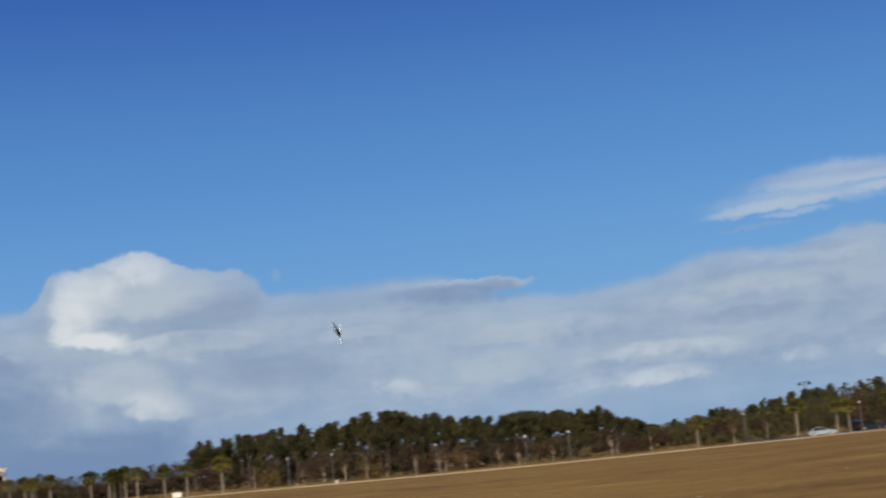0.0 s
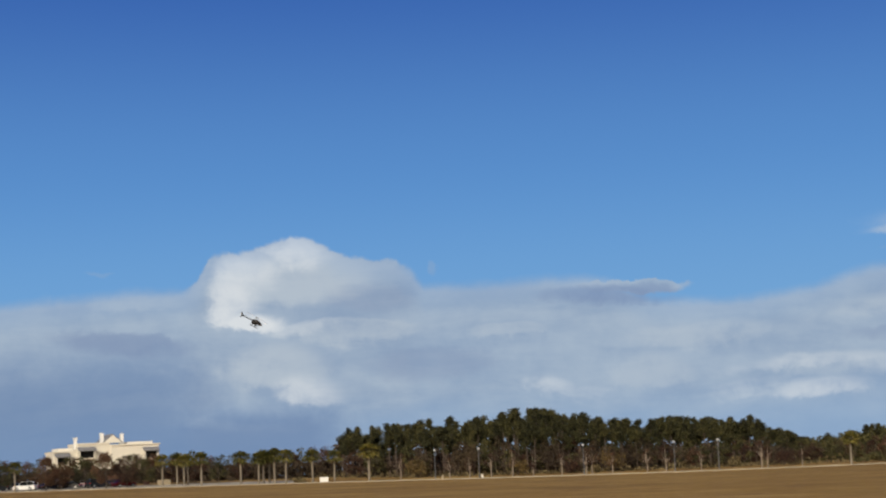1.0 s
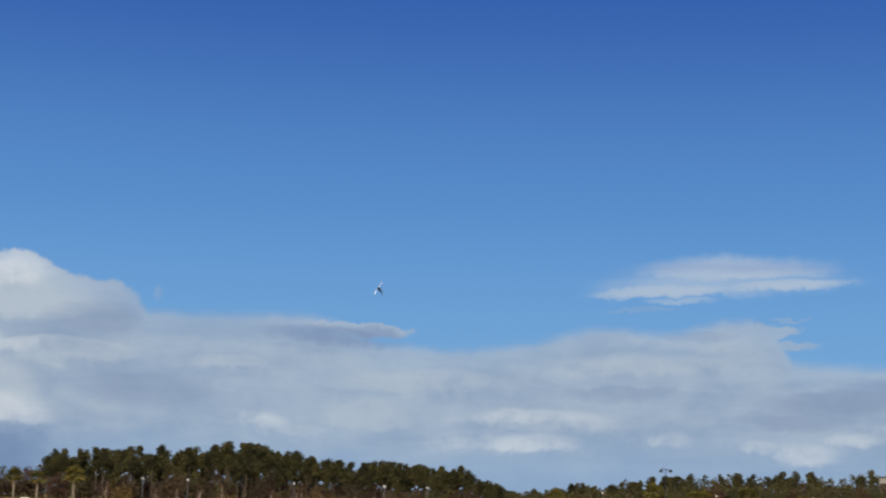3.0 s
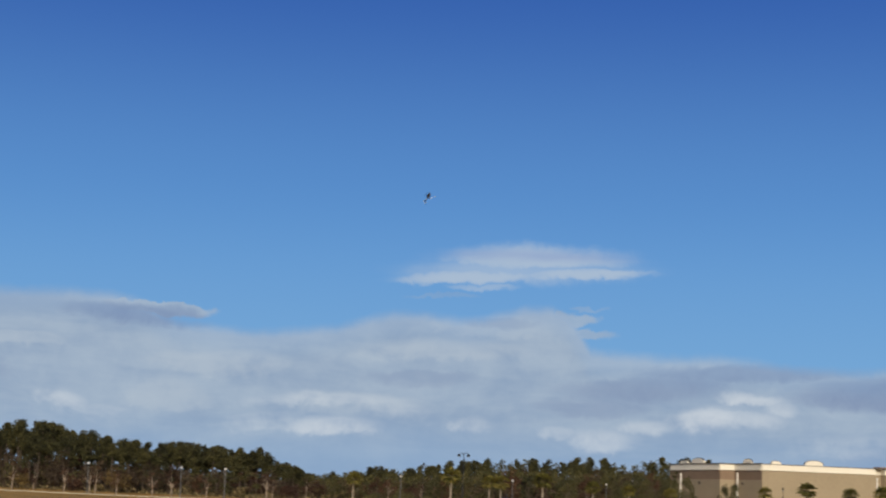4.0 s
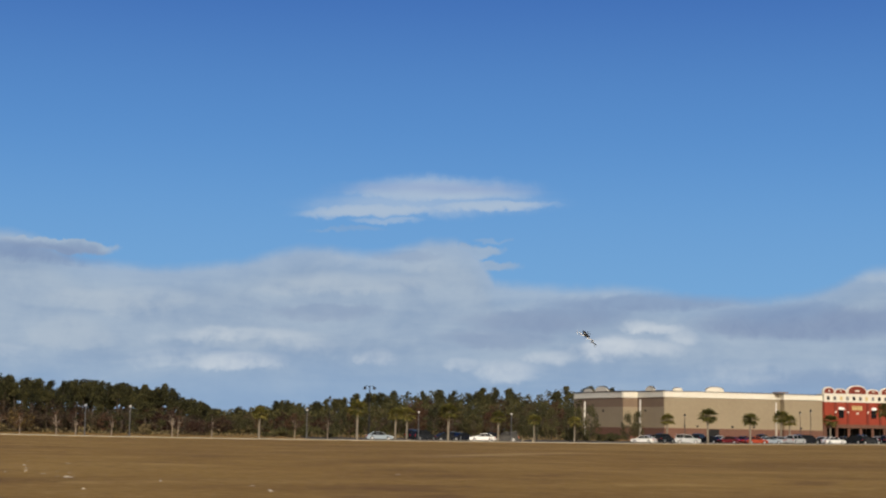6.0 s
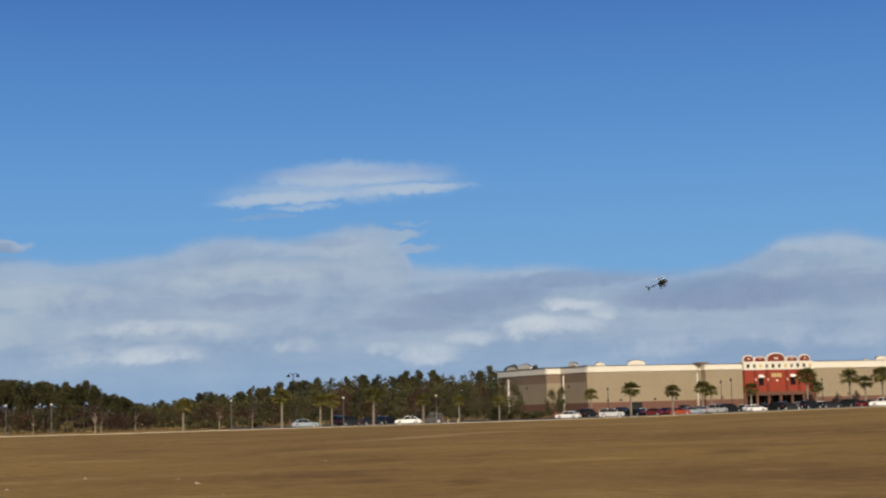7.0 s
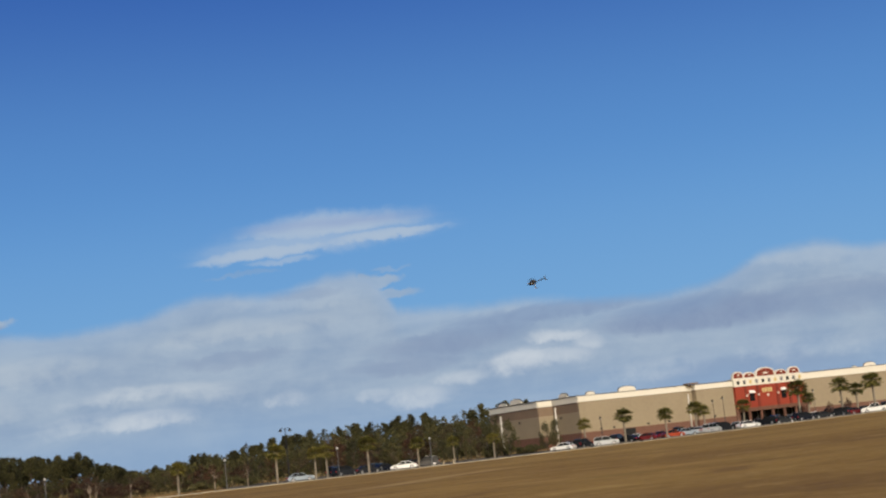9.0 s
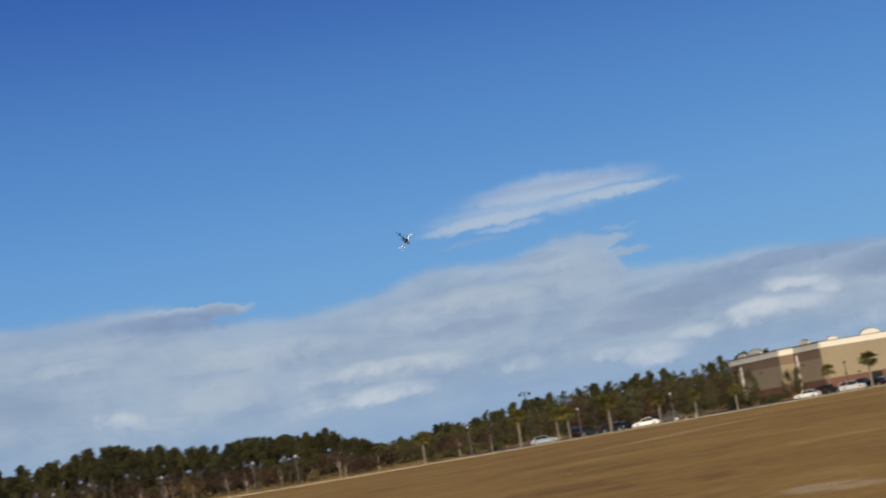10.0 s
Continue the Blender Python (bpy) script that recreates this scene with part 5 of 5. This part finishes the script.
# ---- radio-controlled helicopter ----
def helicopter():
    ob = thing("model_helicopter", pose(0, 60, 10), "black radio-controlled helicopter with white rotor blades in flight", "helicopter")
    bm = bmesh.new()
    tube(bm, [(0.42, 0, -0.03), (0.38, 0, -0.02), (0.28, 0, 0.0), (0.12, 0, 0.03), (-0.06, 0, 0.04), (-0.20, 0, 0.03)], [0.01, 0.055, 0.105, 0.13, 0.10, 0.04], 12)
    canopy = part("canopy", bm, M_CARBON, ob, "glossy black canopy")
    # amber shell round the nose, a sun glint put into its colour
    bm = bmesh.new()
    tube(bm, [(0.415, 0, -0.035), (0.37, 0, -0.03), (0.33, 0, -0.02)], [0.02, 0.062, 0.086], 10)
    part("nose_panel", bm, M_NOSE_GLINT, canopy, "amber nose patch painted as a sun glint")
    boxed("frame", (-0.2, -0.05, -0.16, 0.16, 0.05, 0.05), M_CARBON, ob, "black side frame", 0.015)
    tubed("tail_boom", [(-0.15, 0, 0.02), (-0.85, 0, 0.02)], [0.03, 0.022], M_DARK, ob, "dark tail boom")
    bm = bmesh.new()
    for q in ((-0.80, 0.02, -0.92, 0.19), (-0.80, 0.02, -0.90, -0.13)):
        v = [bm.verts.new(p) for p in ((q[0] + 0.05, -0.006, q[1]), (q[0] - 0.05, -0.006, q[1]), (q[2] - 0.04, -0.006, q[3]), (q[2] + 0.02, -0.006, q[3]))]
        w = [bm.verts.new(p.co + Vector((0, 0.012, 0))) for p in v]
        bm.faces.new(v)
        bm.faces.new(w[::-1])
        for k in range(4):
            bm.faces.new((v[k], w[k], w[(k + 1) % 4], v[(k + 1) % 4]))
    part("tail_fin", bm, M_DARK, ob, "dark tail fin")
    boxed("stabiliser", (-0.60, -0.13, 0.01, -0.52, 0.13, 0.025), M_DARK, ob, "", 0.004)
    for s in (-1, 1):
        tubed("skid", [(0.26, s * 0.13, -0.21), (0.22, s * 0.13, -0.25), (-0.22, s * 0.13, -0.25)], [0.012, 0.012, 0.012], M_DARK, ob, sides=6)
        for x in (0.11, -0.10):
            tubed("strut", [(x, s * 0.04, -0.13), (x, s * 0.10, -0.17), (x, s * 0.13, -0.25)], [0.011, 0.011, 0.011], M_DARK, ob, sides=5)
    tubed("mast", [(0, 0, 0.05), (0, 0, 0.25)], [0.014, 0.012], M_GREY, ob)
    bm = bmesh.new()
    tube(bm, [(0, 0, -0.03), (0, 0, 0.03)], [0.035, 0.03], 8)
    box(bm, -0.09, -0.018, -0.012, 0.09, 0.018, 0.012)
    rotor = part("main_rotor", bm, M_DARK, ob, "dark rotor head")
    for s in (-1, 1):
        boxed("blade", (s * 0.08, -0.03, -0.005, s * 0.70, 0.03, 0.005), M_BLADE, rotor, "white rotor blade", 0.002)
    bm = bmesh.new()
    tube(bm, [(0, -0.02, 0), (0, 0.02, 0)], [0.018, 0.016], 8)
    tail = part("tail_rotor", bm, M_DARK, ob)
    for s in (-1, 1):
        boxed("blade", (s * 0.02, -0.004, -0.014, s * 0.13, 0.004, 0.014), M_BLADE, tail, "white tail blade", 0.001)
    return ob, rotor, tail


HELI, ROTOR, TAIL = helicopter()

# seconds, bearing, elevation, distance, nose (right, up, towards the viewer), mast (right, up, towards the viewer)
FLIGHT = [
    (0.0, -4.75, 4.85, 100, (0.25, -0.65, 0.7), (0.45, -0.6, -0.6)),
    (0.3, -9.95, 6.26, 99, (0.75, -0.6, 0.3), (0.45, 0.75, 0.4)),
    (0.5, -11.85, 6.08, 98, (0.8, -0.58, 0.2), (0.45, 0.75, 0.45)),
    (0.8, -13.04, 5.59, 94, (0.82, -0.55, 0.2), (0.42, 0.8, 0.35)),
    (1.0, -12.99, 5.35, 92, (0.87, -0.47, 0.15), (0.4, 0.85, 0.3)),
    (1.2, -12.34, 4.77, 95, (0.87, -0.45, 0.0), (0.35, 0.85, 0.25)),
    (1.5, -10.40, 4.84, 105, (0.9, -0.3, -0.3), (0.25, 0.9, 0.2)),
    (1.7, -8.81, 4.94, 115, (0.95, -0.1, -0.25), (0.1, 0.95, 0.2)),
    (2.0, -6.56, 5.13, 130, (0.88, 0.0, -0.48), (0.1, 0.95, 0.2)),
    (2.2, -5.11, 5.37, 132, (0.8, 0.0, -0.6), (0.05, 0.97, 0.1)),
    (2.5, -2.82, 6.23, 140, (0.45, -0.15, -0.9), (0.1, 0.97, -0.1)),
    (2.7, -1.34, 6.68, 144, (0.2, 0.2, -0.9), (-0.1, 0.9, 0.2)),
    (3.0, 1.01, 7.43, 150, (-0.4, 0.6, -0.7), (-0.5, 0.3, 0.8)),
    (3.2, 2.61, 7.85, 150, (-0.3, 0.6, -0.75), (-0.2, -0.5, 0.8)),
    (4.3, 12.07, 10.98, 146, (0.35, 0.65, -0.65), (0.1, -0.9, 0.4)),
    (4.5, 13.56, 10.55, 144, (0.25, 0.7, -0.65), (0.05, -0.9, 0.4)),
    (4.8, 15.50, 9.80, 145, (0.4, 0.5, -0.75), (0.2, -0.7, 0.6)),
    (5.0, 16.61, 9.07, 145, (0.4, 0.45, -0.8), (0.3, -0.5, 0.8)),
    (5.2, 17.33, 8.16, 135, (0.1, 0.5, -0.85), (0.2, -0.2, 0.95)),
    (6.3, 20.85, 3.37, 88, (-0.72, 0.62, 0.2), (-0.4, -0.5, 0.75)),
    (6.5, 21.48, 4.78, 64, (-0.32, 0.94, 0.1), (-0.65, -0.3, 0.7)),
    (6.8, 23.24, 5.10, 85, (0.72, 0.42, 0.5), (-0.5, 0.8, 0.3)),
    (7.0, 24.10, 4.23, 94, (0.85, 0.35, 0.35), (-0.35, 0.9, 0.2)),
    (7.2, 24.32, 3.55, 95, (0.9, 0.12, 0.38), (-0.1, 0.95, 0.3)),
    (7.5, 24.11, 3.55, 96, (0.86, -0.3, 0.4), (0.2, 0.9, 0.35)),
    (7.8, 24.03, 4.02, 98, (0.92, 0.0, 0.35), (-0.05, 0.95, 0.3)),
    (8.0, 23.88, 4.90, 100, (0.62, 0.55, 0.55), (-0.5, 0.75, 0.4)),
    (8.2, 23.22, 5.83, 78, (-0.15, 0.95, 0.2), (-0.65, -0.1, 0.75)),
    (8.5, 22.37, 5.57, 98, (-0.78, 0.6, 0.15), (-0.5, -0.4, 0.75)),
    (8.8, 21.44, 5.45, 104, (-0.95, -0.05, 0.2), (-0.1, -0.6, 0.75)),
    (9.0, 20.34, 5.54, 106, (-0.9, -0.25, 0.35), (0.05, -0.9, 0.4)),
    (9.2, 18.93, 5.65, 108, (-0.85, -0.38, 0.35), (0.2, -0.9, 0.3)),
    (9.5, 15.43, 6.24, 112, (-0.5, -0.6, 0.6), (0.5, -0.7, -0.4)),
    (9.7, 12.59, 6.67, 112, (-0.1, -0.7, 0.65), (0.5, -0.65, -0.5)),
    (10.0, 7.90, 7.39, 110, (0.55, -0.7, 0.4), (0.5, -0.6, -0.5)),
]


def motions():
    rows = []
    for t, az, el, d, nose, up in FLIGHT:
        a, e = radians(az), radians(el)
        ahead = Vector((math.sin(a) * math.cos(e), math.cos(a) * math.cos(e), math.sin(e)))
        right = Vector((math.cos(a), -math.sin(a), 0))
        over = right.cross(ahead)
        n = (right * nose[0] + over * nose[1] - ahead * nose[2]).normalized()
        u = right * up[0] + over * up[1] - ahead * up[2]
        u = (u - n * u.dot(n)).normalized()
        m = Matrix((n, u.cross(n), u)).transposed().to_4x4()
        m.translation = Vector((0, 0, EYE)) + ahead * d
        rows.append((t, m))
    walk(HELI, rows)
    walk(ROTOR, [(k / 30, pose(0, 0, 0.25, 0, 0, 20 + 83 * k)) for k in range(301)])
    walk(TAIL, [(k / 30, pose(-0.87, 0.035, 0.02, 0, 85 * k, 0)) for k in range(301)])


motions()
